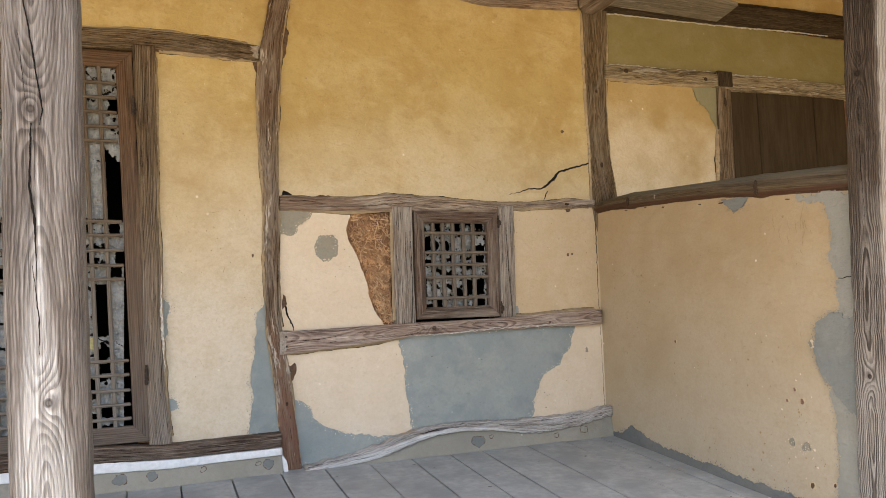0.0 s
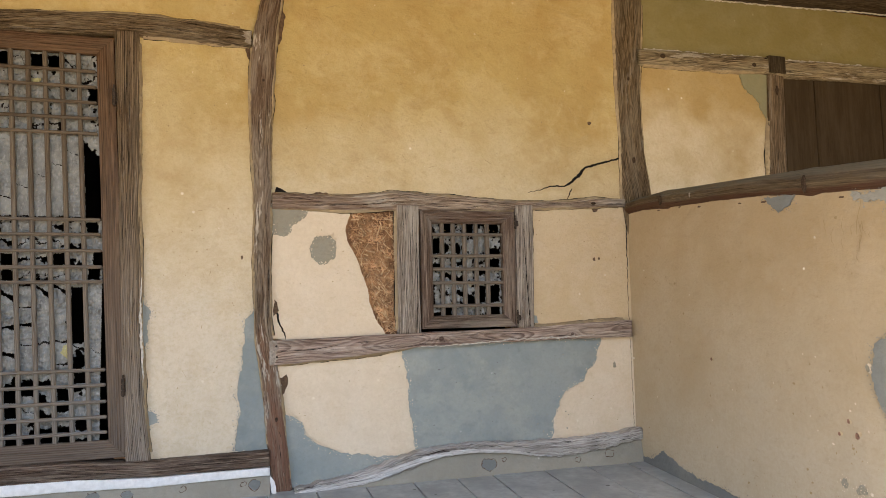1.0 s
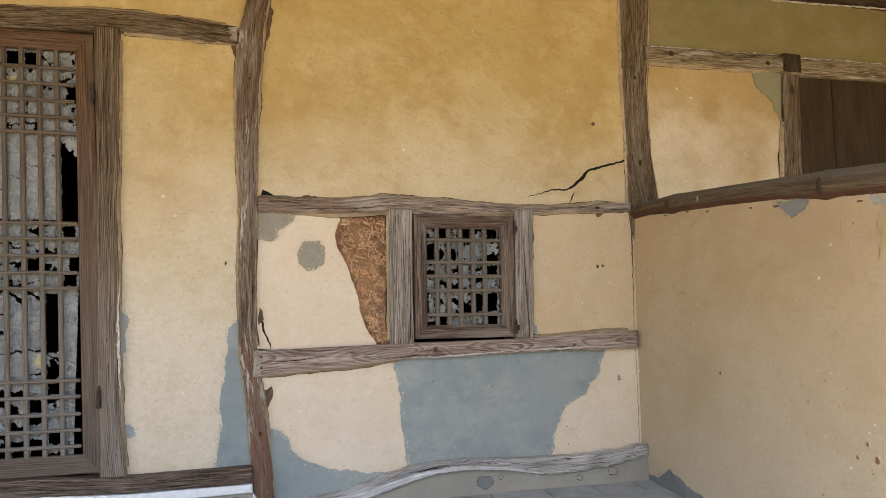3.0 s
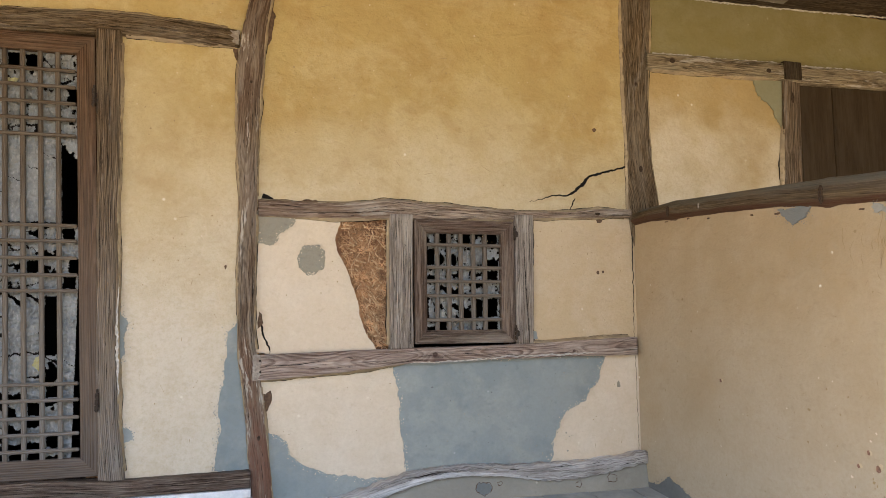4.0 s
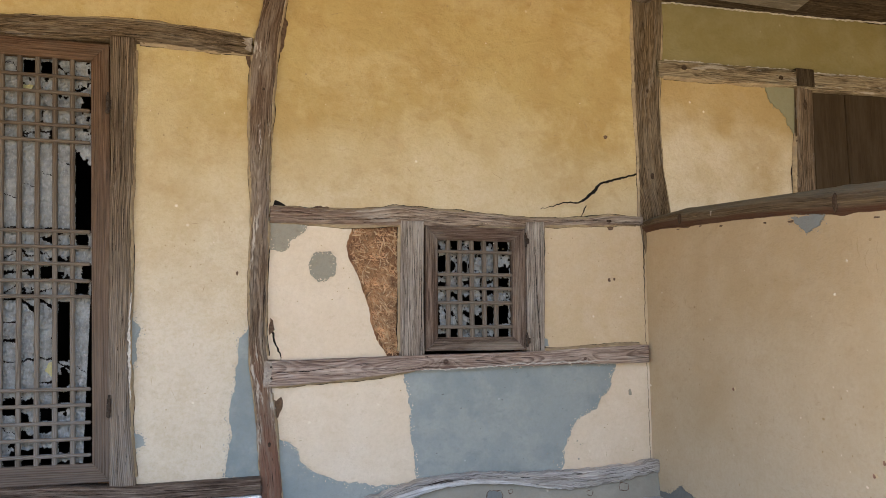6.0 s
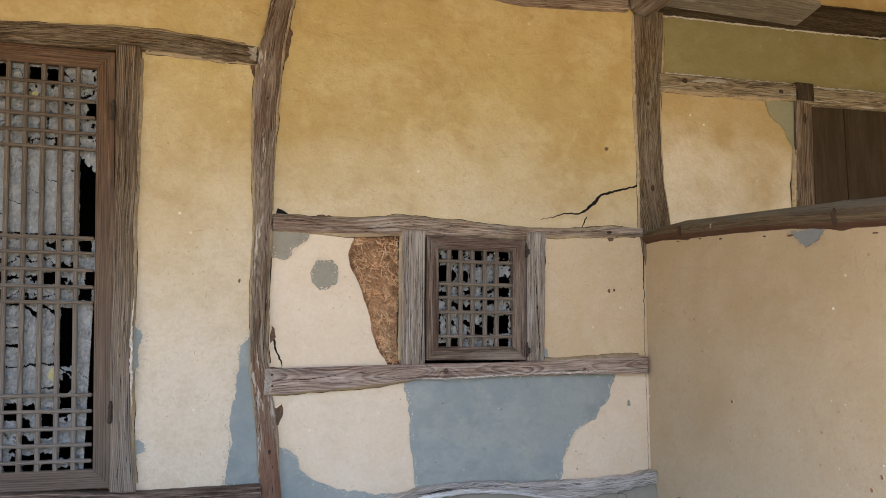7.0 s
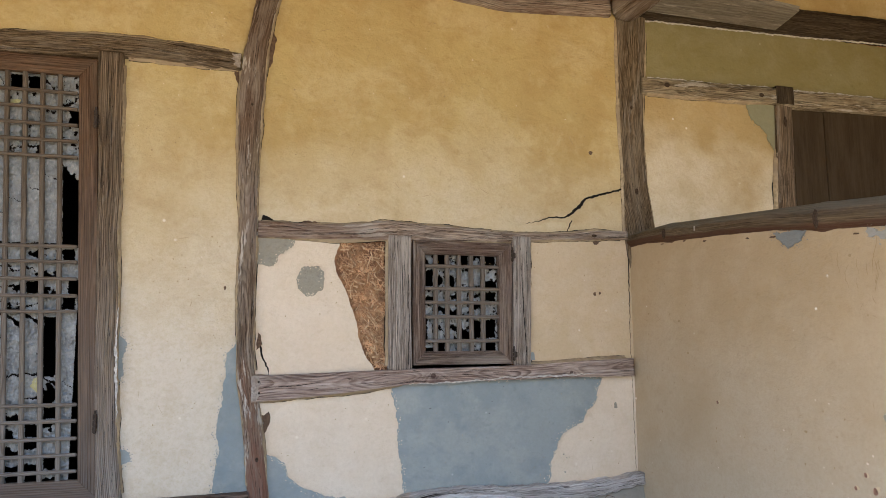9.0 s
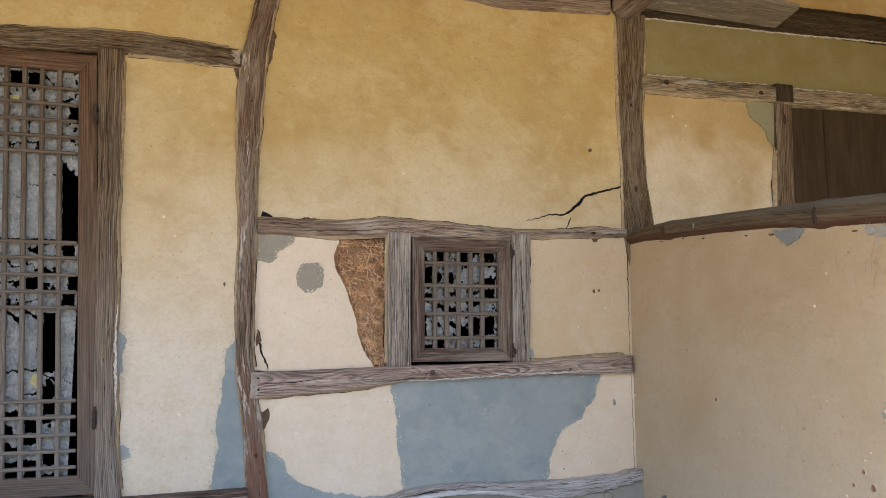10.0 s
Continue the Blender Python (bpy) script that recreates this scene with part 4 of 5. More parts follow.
frame_timber("sill", "dark weathered door sill", "x", [(-3.0, 0.15, 0.035), (-0.2, 0.152, 0.036), (0.10, 0.14, 0.030), (0.57, 0.145, 0.032)], Y - 0.05, W_SASH, 16, 0.10, 0.008, 0.005)
strip = frame_timber("sill_strip", "white limewashed strip under the door sill", "x", [(-3.0, 0.098, 0.022), (-0.2, 0.10, 0.021), (0.10, 0.088, 0.018), (0.572, 0.094, 0.016)], Y - 0.053, M_LIME, 17, 0.06, 0.004, 0.004)

# ---- plinth ----


def plinth(x0, x1, top, label, follow=False):
    bm = bmesh.new()
    prof = [(3.40, top), (3.242, top), (3.232, top - 0.04), (3.222, 0.02), (3.20, -0.06), (3.40, -0.06)]
    ends = [[bm.verts.new((x, y, z)) for y, z in prof] for x in (x0, x1)]
    for i in range(6):
        bm.faces.new((ends[0][i], ends[0][(i + 1) % 6], ends[1][(i + 1) % 6], ends[1][i]))
    bm.faces.new(ends[0])
    bm.faces.new(ends[1])
    bmesh.ops.subdivide_edges(bm, edges=[e for e in bm.edges if abs(e.verts[0].co.x - e.verts[1].co.x) > 1], cuts=90)
    for v in bm.verts:
        if follow and v.co.z > 0.03:
            v.co.z *= float(np.interp(v.co.x, (0.6, 0.85, 1.0, 1.19, 1.33, 1.51, 1.74, 1.91, 2.08, 2.35), (0.0, 0.02, 0.035, 0.065, 0.105, 0.11, 0.095, 0.07, 0.075, 0.115))) / top
        v.co.y += 0.004 * wobble(v.co.x * 5, v.co.z * 9, 0, 40) + 0.002 * wobble(v.co.x * 22, v.co.z * 30, 0, 41)
    return tagged(part("plinth", bm, P_PLINTH), label, "plinth", kind="structure")


base_a = plinth(-3.0, 0.572, 0.085, "smeared grey mortar plinth below the door sill")
base_b = plinth(0.672, X + 0.02, 0.10, "smeared grey mortar plinth below the log sill", True)


def flake(owner, top, px, pz, r):
    """A blister in the mortar: its broken rim, hugging the plinth's face."""
    loop = ragged(blob(px, pz, r, r * 0.75, 12, 9), int(px * 80 + 90), 0.006, 0.006)
    fill = slab("blister", loop, 0.0, 0.0005, P_DAMP if r > 0.02 else P_PLINTH, owner)
    ob = ribbon("blister_rim", loop + loop[:1], [0.003 + 0.004 * (k % 4 == 0) for k in range(len(loop) + 1)], 0.0, M_CHIP, owner, 17)
    for v in [*fill.data.vertices, *ob.data.vertices]:
        face = float(np.interp(v.co.z, (-0.06, 0.02, top - 0.04, top), (3.20, 3.222, 3.232, 3.242)))
        v.co.y = face + 0.004 * wobble(v.co.x * 5, v.co.z * 9, 0, 40) + 0.002 * wobble(v.co.x * 22, v.co.z * 30, 0, 41) - 0.002 - 0.001 * (v.co.y == 0.0)


for px, r in ((-0.10, 0.03), (0.03, 0.022), (0.23, 0.012), (0.46, 0.012), (0.51, 0.024)):
    flake(base_a, 0.085, px, 0.05, r)
for px, pz, r in ((1.535, 0.045, 0.034), (1.61, 0.06, 0.012), (1.98, 0.035, 0.016), (2.15, 0.05, 0.02)):
    flake(base_b, 0.10, px, pz, r)
tagged(slab("lime_dab", ragged([(0.574, 0.075), (0.592, 0.05), (0.602, -0.01), (0.586, -0.02), (0.576, 0.02)], 45, 0.002), 3.235, 0.02, M_LIME, base_a), "dab of white lime")

# ---- door ----


def lean(ob, k, z0):
    for v in ob.data.vertices:
        v.co.x += k * (v.co.z - z0)
    return ob


def mitred(name, x0, x1, z0, z1, w, front, depth, drop, mat, parent):
    """Four mitred members round an opening, bevelled towards it."""
    out = [(x0, z0), (x1, z0), (x1, z1), (x0, z1)]
    inn = [(x0 + w, z0 + w), (x1 - w, z0 + w), (x1 - w, z1 - w), (x0 + w, z1 - w)]
    lip = [(x0 + w * 0.62, z0 + w * 0.62), (x1 - w * 0.62, z0 + w * 0.62), (x1 - w * 0.62, z1 - w * 0.62), (x0 + w * 0.62, z1 - w * 0.62)]
    obs = []
    for i in range(4):
        j = (i + 1) % 4
        g = 0.0008
        bm = bmesh.new()
        rows = []
        for pts, y in ((out, front + depth), (out, front), (lip, front), (inn, front + drop), (inn, front + depth)):
            rows.append([bm.verts.new((pts[k][0] + (g if k in (0, 3) else -g) * (i % 2 == 0), y, pts[k][1] + (g if k < 2 else -g) * (i % 2 == 1))) for k in (i, j)])
        for r in range(5):
            a, b = rows[r], rows[(r + 1) % 5]
            bm.faces.new((a[0], a[1], b[1], b[0]))
        bm.faces.new([r[0] for r in rows])
        bm.faces.new([r[1] for r in rows])
        grain_uv(bm, 0 if i % 2 == 0 else 2)
        obs.append(part(name, bm, mat, parent))
    return obs


def torn_paper(name, x0, x1, z0, z1, y, cell, missing, parent, seed):
    nx, nz = int((x1 - x0) / cell), int((z1 - z0) / cell)
    verts, faces = [], []
    for k in range(nz + 1):
        for i in range(nx + 1):
            x, z = x0 + (x1 - x0) * i / nx, z0 + (z1 - z0) * k / nz
            calm = 0.3 if seed == 7 and 1.14 < z < 1.48 else 1.0
            d = calm * 0.014 * abs(wobble(x * 22, z * 30, 0, seed)) + calm * 0.008 * abs(wobble(x * 70, z * 60, 0, seed)) + 0.002 * wobble(x * 160, z * 160, 0, seed)
            verts.append((x + 0.002 * wobble(x * 200, z * 200, 1, seed), y + d, z + 0.002 * wobble(x * 200, z * 200, 2, seed)))
    for k in range(nz):
        for i in range(nx):
            if not missing(x0 + (x1 - x0) * (i + 0.5) / nx, z0 + (z1 - z0) * (k + 0.5) / nz):
                a = k * (nx + 1) + i
                faces.append((a, a + 1, a + nx + 2, a + nx + 1))
    return tagged(link_mesh(name, verts, faces, M_PAPER, parent, smooth=True), "torn grey lining paper full of holes")


def torn(kind, a, b, s):
    """True where the paper of one opening is gone; a and b run over the opening, to the right and up."""
    n = 0.20 * noise.noise(Vector((a * 2.6 + s * 5.1, b * 2.6 + s * 2.7, s))) + 0.10 * noise.noise(Vector((a * 8 + s, b * 8, s * 3.3)))
    rim = min(a, 1 - a, b, 1 - b)
    flip = 1 - a if s % 1.0 > 0.5 else a
    if kind == "k":
        return rim > 0.10 + 0.6 * abs(n)
    if kind == "t":
        return b > 0.55 + 1.6 * n
    if kind == "b":
        return b < 0.44 + 1.6 * n and rim > 0.06
    if kind == "l":
        return a < 0.48 + 1.6 * n
    if kind == "r":
        return a > 0.52 + 1.6 * n
    if kind == "d":
        return abs(b - 0.78 + 0.5 * flip + 1.5 * n) < 0.035 + 0.13 * abs(a - 0.5)
    if kind == "h":
        return abs(b - 0.5 + 1.2 * n + 0.2 * (flip - 0.5)) < 0.06 + 0.12 * flip
    if kind == "c":
        return math.hypot(a - 0.5, b - 0.36) < 0.27 + 0.7 * n
    if kind == "q":
        return flip + b < 0.85 + 1.5 * n and rim > 0.05
    if kind == "n":
        return rim < 0.24 and noise.noise(Vector((a * 5 + s * 3, b * 5, s * 7))) > 0.30
    return False


def slits(a, b, cuts, s):
    """Long sagging tears across a tall opening: (height, thickness, slope)."""
    n = 0.020 * noise.noise(Vector((a * 3, b * 9, s))) + 0.008 * noise.noise(Vector((a * 10, b * 40, s)))
    return any(abs(b - h + n + k * (a - 0.5)) < d * (0.4 + 1.2 * abs(a - 0.3)) for h, d, k in cuts)


DOOR_K, DOOR_Z = -0.045, 1.0
door = empty("door_1", label="closed timber lattice door with torn paper lining", category="door", kind="structure")
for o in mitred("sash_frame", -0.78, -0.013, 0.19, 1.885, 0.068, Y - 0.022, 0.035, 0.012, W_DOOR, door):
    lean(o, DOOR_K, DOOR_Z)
mull = [-0.155 - 0.0615 * i for i in range(10)]
bars_z = [1.745, 1.68, 1.615, 1.55, 1.487, 1.135, 1.075, 1.01, 0.945, 0.885, 0.535, 0.475, 0.41, 0.35, 0.29]
for x in mull:
    lean(board("mullion", (x + 0.005 - 0.0088, Y - 0.008, 0.25), (x + 0.005 + 0.0088, Y + 0.010, 1.83), W_BAR, door, 2, 0.004), DOOR_K, DOOR_Z)
for z in bars_z:
    lean(board("lattice_bar", (-0.72, Y - 0.013, z - 0.0066), (-0.085, Y + 0.004, z + 0.0066), W_BAR, door, 0, 0.004), DOOR_K, DOOR_Z)


DOOR_ROWS = [1.82] + bars_z + [0.252]
# from the hinge side inwards, row by row downwards
DOOR_CELLS = ("ndkkdkd", "dsnnsnk", "rnnssns", "nsnnsds", "nshdsns", "", "knhssnd", "sbdddhd", "rbkhhkb", "ksdbdkq", "", "sksbbqk", "stkqtkb", "sstbdkq", "skbbrkq", "sbkkkkk")


def door_hole(x, z):
    x = x - DOOR_K * (z - DOOR_Z)
    col = max(0, int((-0.0885 - x) / 0.0615))
    a = 1 - ((-0.0885 - x) / 0.0615 - col)
    row = next((k for k in range(len(DOOR_ROWS) - 1) if z > DOOR_ROWS[k + 1]), len(DOOR_ROWS) - 2)
    b = (z - DOOR_ROWS[row + 1]) / (DOOR_ROWS[row] - DOOR_ROWS[row + 1])
    seed = 1.37 * col + 2.91 * row
    if row == 5:
        if col == 0:
            return a > 0.12 + 0.1 * noise.noise(Vector((1, z * 40, 1.0))) and b < 0.86 + 0.18 * (0.5 - a) + 0.05 * noise.noise(Vector((x * 90, z * 60, 1.0)))
        return slits(a, b, ((0.9 - 0.13 * col, 0.006, 0.06), (0.03, 0.016, 0.0)), seed)
    if row == 10:
        if col == 0:
            return slits(a, b, ((0.2, 0.004, 0.1),), seed)
        if col == 1:
            n = 0.10 * noise.noise(Vector((a * 3, z * 45, 3.0)))
            return 0.08 + n < a < 0.96 + n and (0.30 < b + 0.4 * n < 0.94 or 0.03 < b - n < 0.20 or slits(a, b, ((0.25, 0.02, 0.1),), 2.0))
        cuts = {2: ((0.92, 0.03, 0.12), (0.55, 0.05, 0.0), (0.33, 0.018, 0.02), (0.08, 0.015, 0.0)), 3: ((0.90, 0.035, 0.14), (0.32, 0.016, -0.03)), 4: ((0.97, 0.018, 0.0), (0.72, 0.010, 0.0), (0.52, 0.025, 0.0), (0.30, 0.01, 0.04))}
        if col == 2 and abs(b - 0.55) < 0.1:
            return a > 0.72 + 3.5 * abs(b - 0.55)
        return slits(a, b, cuts.get(col, ((0.85, 0.04, 0.1), (0.5, 0.03, 0.0), (0.2, 0.03, 0.05))), seed)
    return torn(DOOR_CELLS[row][col % 7], a, b, seed)


for px, pz, hx, hz in ((-0.20, 0.615, 0.016, 0.034), (-0.345, 1.70, 0.02, 0.016)):
    slab("paper_scrap", ragged(blob(px, pz, hx, hz, 9, 3), 9, 0.012, 0.006), Y + 0.011, 0.001, M_YELLOW, door)
lean(torn_paper("lining_paper", -0.72, -0.085, 0.25, 1.825, Y + 0.016, 0.0032, door_hole, door, 7), 0.0, 0)


def hinge(parent, x, z, y, s=1.0):
    """A forged hinge: three knuckles on a pin, and a small leaf nailed to the post."""
    bm = bmesh.new()
    for dz in (-0.018, 0.0, 0.018):
        made = bmesh.ops.create_cone(bm, segments=10, radius1=0.0058 * s, radius2=0.0058 * s, depth=0.0155 * s, cap_ends=True)["verts"]
        bmesh.ops.translate(bm, verts=made, vec=(x, y, z + dz * s))
    made = bmesh.ops.create_cone(bm, segments=8, radius1=0.0035 * s, radius2=0.0035 * s, depth=0.066 * s, cap_ends=True)["verts"]
    bmesh.ops.translate(bm, verts=made, vec=(x, y, z + 0.004 * s))
    ob = part("hinge", bm, M_IRON, parent)
    bm = bmesh.new()
    made = bmesh.ops.create_cube(bm, size=1.0)["verts"]
    for v in made:
        v.co = Vector((x + 0.009 * s + v.co.x * 0.018 * s, y + 0.006 + v.co.y * 0.003, z + v.co.z * (0.034 if v.co.x < 0 else 0.022) * s))
    bmesh.ops.bevel(bm, geom=bm.edges[:], offset=0.0008, segments=1, affect="EDGES")
    part("leaf", bm, M_IRON, ob)
    return ob


hinge(door, -0.046, 1.64, Y - 0.034, 1.3)
hinge(door, 0.005, 0.465, Y - 0.034, 1.3)

# ---- window ----
window = empty("window_1", label="small square lattice window with torn paper lining", category="window", kind="structure")
mitred("sash_frame", 1.244, 1.704, 0.660, 1.201, 0.058, Y - 0.026, 0.04, 0.014, W_SASH, window)
for x in (1.352, 1.406, 1.461, 1.519, 1.574):
    board("mullion", (x - 0.010, Y - 0.006, 0.70), (x + 0.010, Y + 0.012, 1.16), W_BAR, window, 2, 0.004)
for z in (1.092, 0.992, 0.931, 0.868, 0.762):
    board("lattice_bar", (1.30, Y - 0.011, z - 0.0075), (1.65, Y + 0.006, z + 0.0075), W_BAR, window, 0, 0.004)


WINDOW_ROWS = (1.155, 1.092, 0.992, 0.931, 0.868, 0.762, 0.705)
WINDOW_COLS = (1.300, 1.352, 1.406, 1.461, 1.519, 1.574, 1.648)
WINDOW_CELLS = ("qkdktk", "kccnsb", "bshnhk", "nhbntn", "ldhbkk", "bknnbk")


def window_hole(x, z):
    row = next((k for k in range(6) if z > WINDOW_ROWS[k + 1]), 5)
    col = next((k for k in range(6) if x < WINDOW_COLS[k + 1]), 5)
    a = (x - WINDOW_COLS[col]) / (WINDOW_COLS[col + 1] - WINDOW_COLS[col])
    b = (z - WINDOW_ROWS[row + 1]) / (WINDOW_ROWS[row] - WINDOW_ROWS[row + 1])
    return torn(WINDOW_CELLS[row][col], a, b, 0.73 * col + 1.91 * row) or torn("n", a, b, 5.0 + 0.31 * col + 1.1 * row)


torn_paper("lining_paper", 1.30, 1.65, 0.70, 1.16, Y + 0.018, 0.003, window_hole, window, 9)
hinge(window, 1.706, 1.145, Y - 0.034)
hinge(window, 1.706, 0.70, Y - 0.034)

# ---- board door beyond the low wall ----
bdoor = empty("door_2", label="dark smoke-stained door of broad wooden boards", category="door", kind="structure")
for x0, x1 in ((3.335, 3.548), (3.552, 4.02), (4.025, 4.3)):
    board("door_board", (x0, Y - 0.005, 0.9), (x1, Y + 0.02, 2.0), W_BOARD, bdoor, 2)

# ---- short wall with its rail ----
side = empty("wall_east", label="low mud partition washed in dull ochre, edged with grey mortar", category="wall", kind="structure")


def rail_low(y):
    return float(np.interp(y, (1.6, 2.12, 2.9, 3.3), (1.06, 1.11, 1.19, 1.20)))


slab("plaster_panel", ragged([(3.30, -0.25), (3.30, 1.22), (2.9, 1.20), (2.12, 1.14), (1.60, 1.07), (1.68, -0.25)], 51, 0.003), X, 0.14, P_SIDE, side, "x")


def side_patch(outline, seed, label, amp=0.007, mat=P_SIDEGREY):
    return patch(outline, seed, label, mat, amp, X, (), "x", side)


side_patch([(1.61, 1.07), (1.92, 1.10), (1.90, 1.07), (1.80, 1.05), (1.78, 1.0), (1.79, 0.86), (1.77, 0.77), (1.76, 0.64), (1.82, 0.635), (1.87, 0.60), (1.885, 0.52), (1.87, 0.43),
            (1.83, 0.375), (1.815, 0.28), (1.82, 0.12), (1.83, -0.2), (1.68, -0.2)], 52, "pale grey mortar strip along the porch post", 0.012, P_STRIP)
patch([(1.68, 0.63), (1.80, 0.645), (1.865, 0.60), (1.885, 0.52), (1.87, 0.44), (1.82, 0.385), (1.76, 0.30), (1.69, 0.28)], 56, "darker grey mortar dab", P_SIDEGREY, 0.012, X - 0.004, (), "x", side)
ribbon("crack", [(1.64, 0.79), (1.70, 0.775), (1.755, 0.77)], (0.002, 0.004, 0.003), X - 0.0065, M_GAP, side, 16, "x")
side_patch([(3.25, 0.02), (3.12, 0.03), (3.06, 0.075), (3.0, 0.055), (2.92, 0.025), (2.7, -0.005), (2.42, -0.025), (2.22, -0.045), (2.05, -0.055), (1.9, -0.07), (1.9, -0.2), (3.25, -0.15)], 53, "dark damp mortar along the floor", 0.009, P_DAMP)
side_patch([(2.32, 1.14), (2.16, 1.13), (2.19, 1.10), (2.22, 1.09), (2.25, 1.075), (2.27, 1.10)], 54, "grey mortar dab under the rail")
for cy, cz, r in ((2.02, 0.15, 0.014), (1.955, 0.14, 0.018)):
    side_patch(blob(cy, cz, r, r, 10, 5), 55, "small grey mortar dab", 0.006, P_DAB)
for cy, cz, r in ((1.955, 0.315, 0.007), (1.94, 0.0, 0.008), (2.03, 0.31, 0.004), (1.99, 0.35, 0.005), (2.67, 0.52, 0.004), (1.84, 0.02, 0.005)):
    slab("chip", ragged(blob(cy, cz, r, r * 1.3, 9, 6), int(cy * 97), 0.005, 0.004), X - 0.003, 0.004, M_BRICK if cz > 0.3 else M_CHIP, side, "x")
    slab("chip_rim", ragged(blob(cy - 0.002, cz + 0.001, r * 1.45, r * 1.75, 11, 7), int(cy * 31), 0.006, 0.004), X - 0.0015, 0.003, P_WARM, side, "x")
slab("chip_rim", ragged(blob(1.895, 0.53, 0.013, 0.020, 9, 8), 18, 0.006, 0.004), X - 0.003, 0.004, P_CREAM, side, "x")
slab("chip", ragged(blob(1.897, 0.531, 0.007, 0.012, 9, 8), 19, 0.005, 0.004), X - 0.0045, 0.004, P_DAB, side, "x")

rng = random.Random(12)
for _ in range(16):
    y0, z0 = rng.gauss(1.93, 0.05), rng.gauss(0.93, 0.05)
    a, ln = rng.gauss(1.7, 0.4), rng.uniform(0.02, 0.07)
    ribbon("scratch", [(y0, z0), (y0 + math.cos(a) * ln / 2 + 0.004, z0 + math.sin(a) * ln / 2), (y0 + math.cos(a) * ln, z0 + math.sin(a) * ln)], (0.001, 0.003, 0.001), X - 0.003, P_SCRATCH, side, 14, "x")
for y0 in (3.0, 2.93, 2.84, 2.7, 2.45, 2.32, 2.24, 1.96):
    z0 = rail_low(y0) - 0.012
    slab("chip", ragged(blob(y0, z0 + 0.006, rng.uniform(0.006, 0.03), rng.uniform(0.0015, 0.004), 11, 6), int(y0 * 50), 0.003, 0.004), X - 0.003, 0.004, M_CHIP, side, "x")



def pits(name, owner, mat, count, seed, place, size, plane, axis, label):
    """Tiny flaked spots scattered over plaster."""
    rng = random.Random(seed)
    verts, faces = [], []
    for _ in range(count):
        u, w = place(rng)
        r = size * rng.uniform(0.4, 1.5) ** 2
        sx, b = rng.uniform(0.4, 1.3), len(verts)
        for i in range(7):
            k = r * rng.uniform(0.5, 1.2)
            p, q = u + sx * k * math.cos(i * 0.8976), w + k * math.sin(i * 0.8976)
            verts.append((p, plane, q) if axis == "y" else (plane, p, q))
        faces.append(tuple(range(b, b + 7)))
    return tagged(link_mesh(name, verts, faces, mat, owner), label, kind="stuff")


def low_side(rng):
    return min(2.9, 1.86 + abs(rng.gauss(0, 0.35))), abs(rng.gauss(0, 0.28)) - 0.02


def any_side(rng):
    return rng.uniform(1.9, 3.2), rng.uniform(0.05, 1.05)


def any_north(rng):
    return rng.choice((rng.uniform(0.10, 0.45), rng.uniform(0.68, 2.28), rng.uniform(0.68, 2.28))), rng.choice((rng.uniform(0.9, 1.2), rng.uniform(1.35, 2.25), rng.uniform(1.35, 2.25)))


pits("pale_flecks", side, P_CREAM, 40, 1, low_side, 0.0022, X - 0.0025, "x", "pale flecks where the wash has flaked")
pits("pale_flecks", side, P_CREAM, 20, 2, any_side, 0.0017, X - 0.0025, "x", "pale flecks where the wash has flaked")
pits("dark_pits", side, P_SCRATCH, 70, 3, low_side, 0.003, X - 0.002, "x", "small pits in the plaster")
pits("dark_pits", side, P_SCRATCH, 80, 4, any_side, 0.0028, X - 0.002, "x", "small pits in the plaster")
pits("dark_pits", wall, P_SCRATCH, 200, 5, any_north, 0.0019, Y - 0.002, "y", "small pits in the plaster")
pits("pale_flecks", wall, P_CREAM, 90, 6, any_north, 0.0018, Y - 0.0025, "y", "pale flecks where the wash has flaked")


def low_north(rng):
    x = rng.choice((rng.uniform(0.10, 0.46), rng.uniform(0.66, 1.15), rng.uniform(1.8, 2.28)))
    return x, rng.choice((rng.uniform(0.16, 0.55), rng.uniform(0.68, 1.18)))


def on_patch(rng):
    return rng.uniform(1.22, 2.0), rng.uniform(0.16, 0.57)


pits("dark_pits", wall, P_SCRATCH, 150, 8, low_north, 0.0016, Y - 0.002, "y", "small pits in the plaster")
pits("pale_flecks", wall, P_STRIP, 60, 9, on_patch, 0.0022, Y - 0.0055, "y", "pale grit in the mortar repair")
pits("dark_pits", wall, P_DAMP, 26, 10, on_patch, 0.0024, Y - 0.0055, "y", "dark pits in the mortar repair")


def nicks(owner, mat, count, seed, place, plane, axis, label):
    """Short strokes that the trowel's edge has left."""
    rng = random.Random(seed)
    verts, faces = [], []
    for _ in range(count):
        p, q = place(rng)
        a, ln, wide = rng.gauss(0.35, 0.7), rng.uniform(0.012, 0.06), rng.uniform(0.0008, 0.0022)
        bend, b = rng.uniform(-0.5, 0.5), len(verts)
        for i in range(7):
            t = wide * math.sin(math.pi * (i + 0.3) / 6.6)
            for e in (-t / 2, t / 2):
                c = (p - math.sin(a) * e, q + math.cos(a) * e)
                verts.append((c[0], plane, c[1]) if axis == "y" else (plane, c[0], c[1]))
            p, q, a = p + math.cos(a) * ln / 6, q + math.sin(a) * ln / 6, a + bend / 6
        faces += [(b + 2 * i, b + 2 * i + 1, b + 2 * i + 3, b + 2 * i + 2) for i in range(6)]
    tagged(link_mesh("trowel_wear", verts, faces, mat, owner), label, kind="stuff")


def upper_field(rng):
    return rng.uniform(0.68, 2.22), rng.uniform(1.33, 2.3)


nicks(wall, P_SCRATCH, 46, 11, upper_field, Y - 0.0018, "y", "short strokes of the trowel's edge")
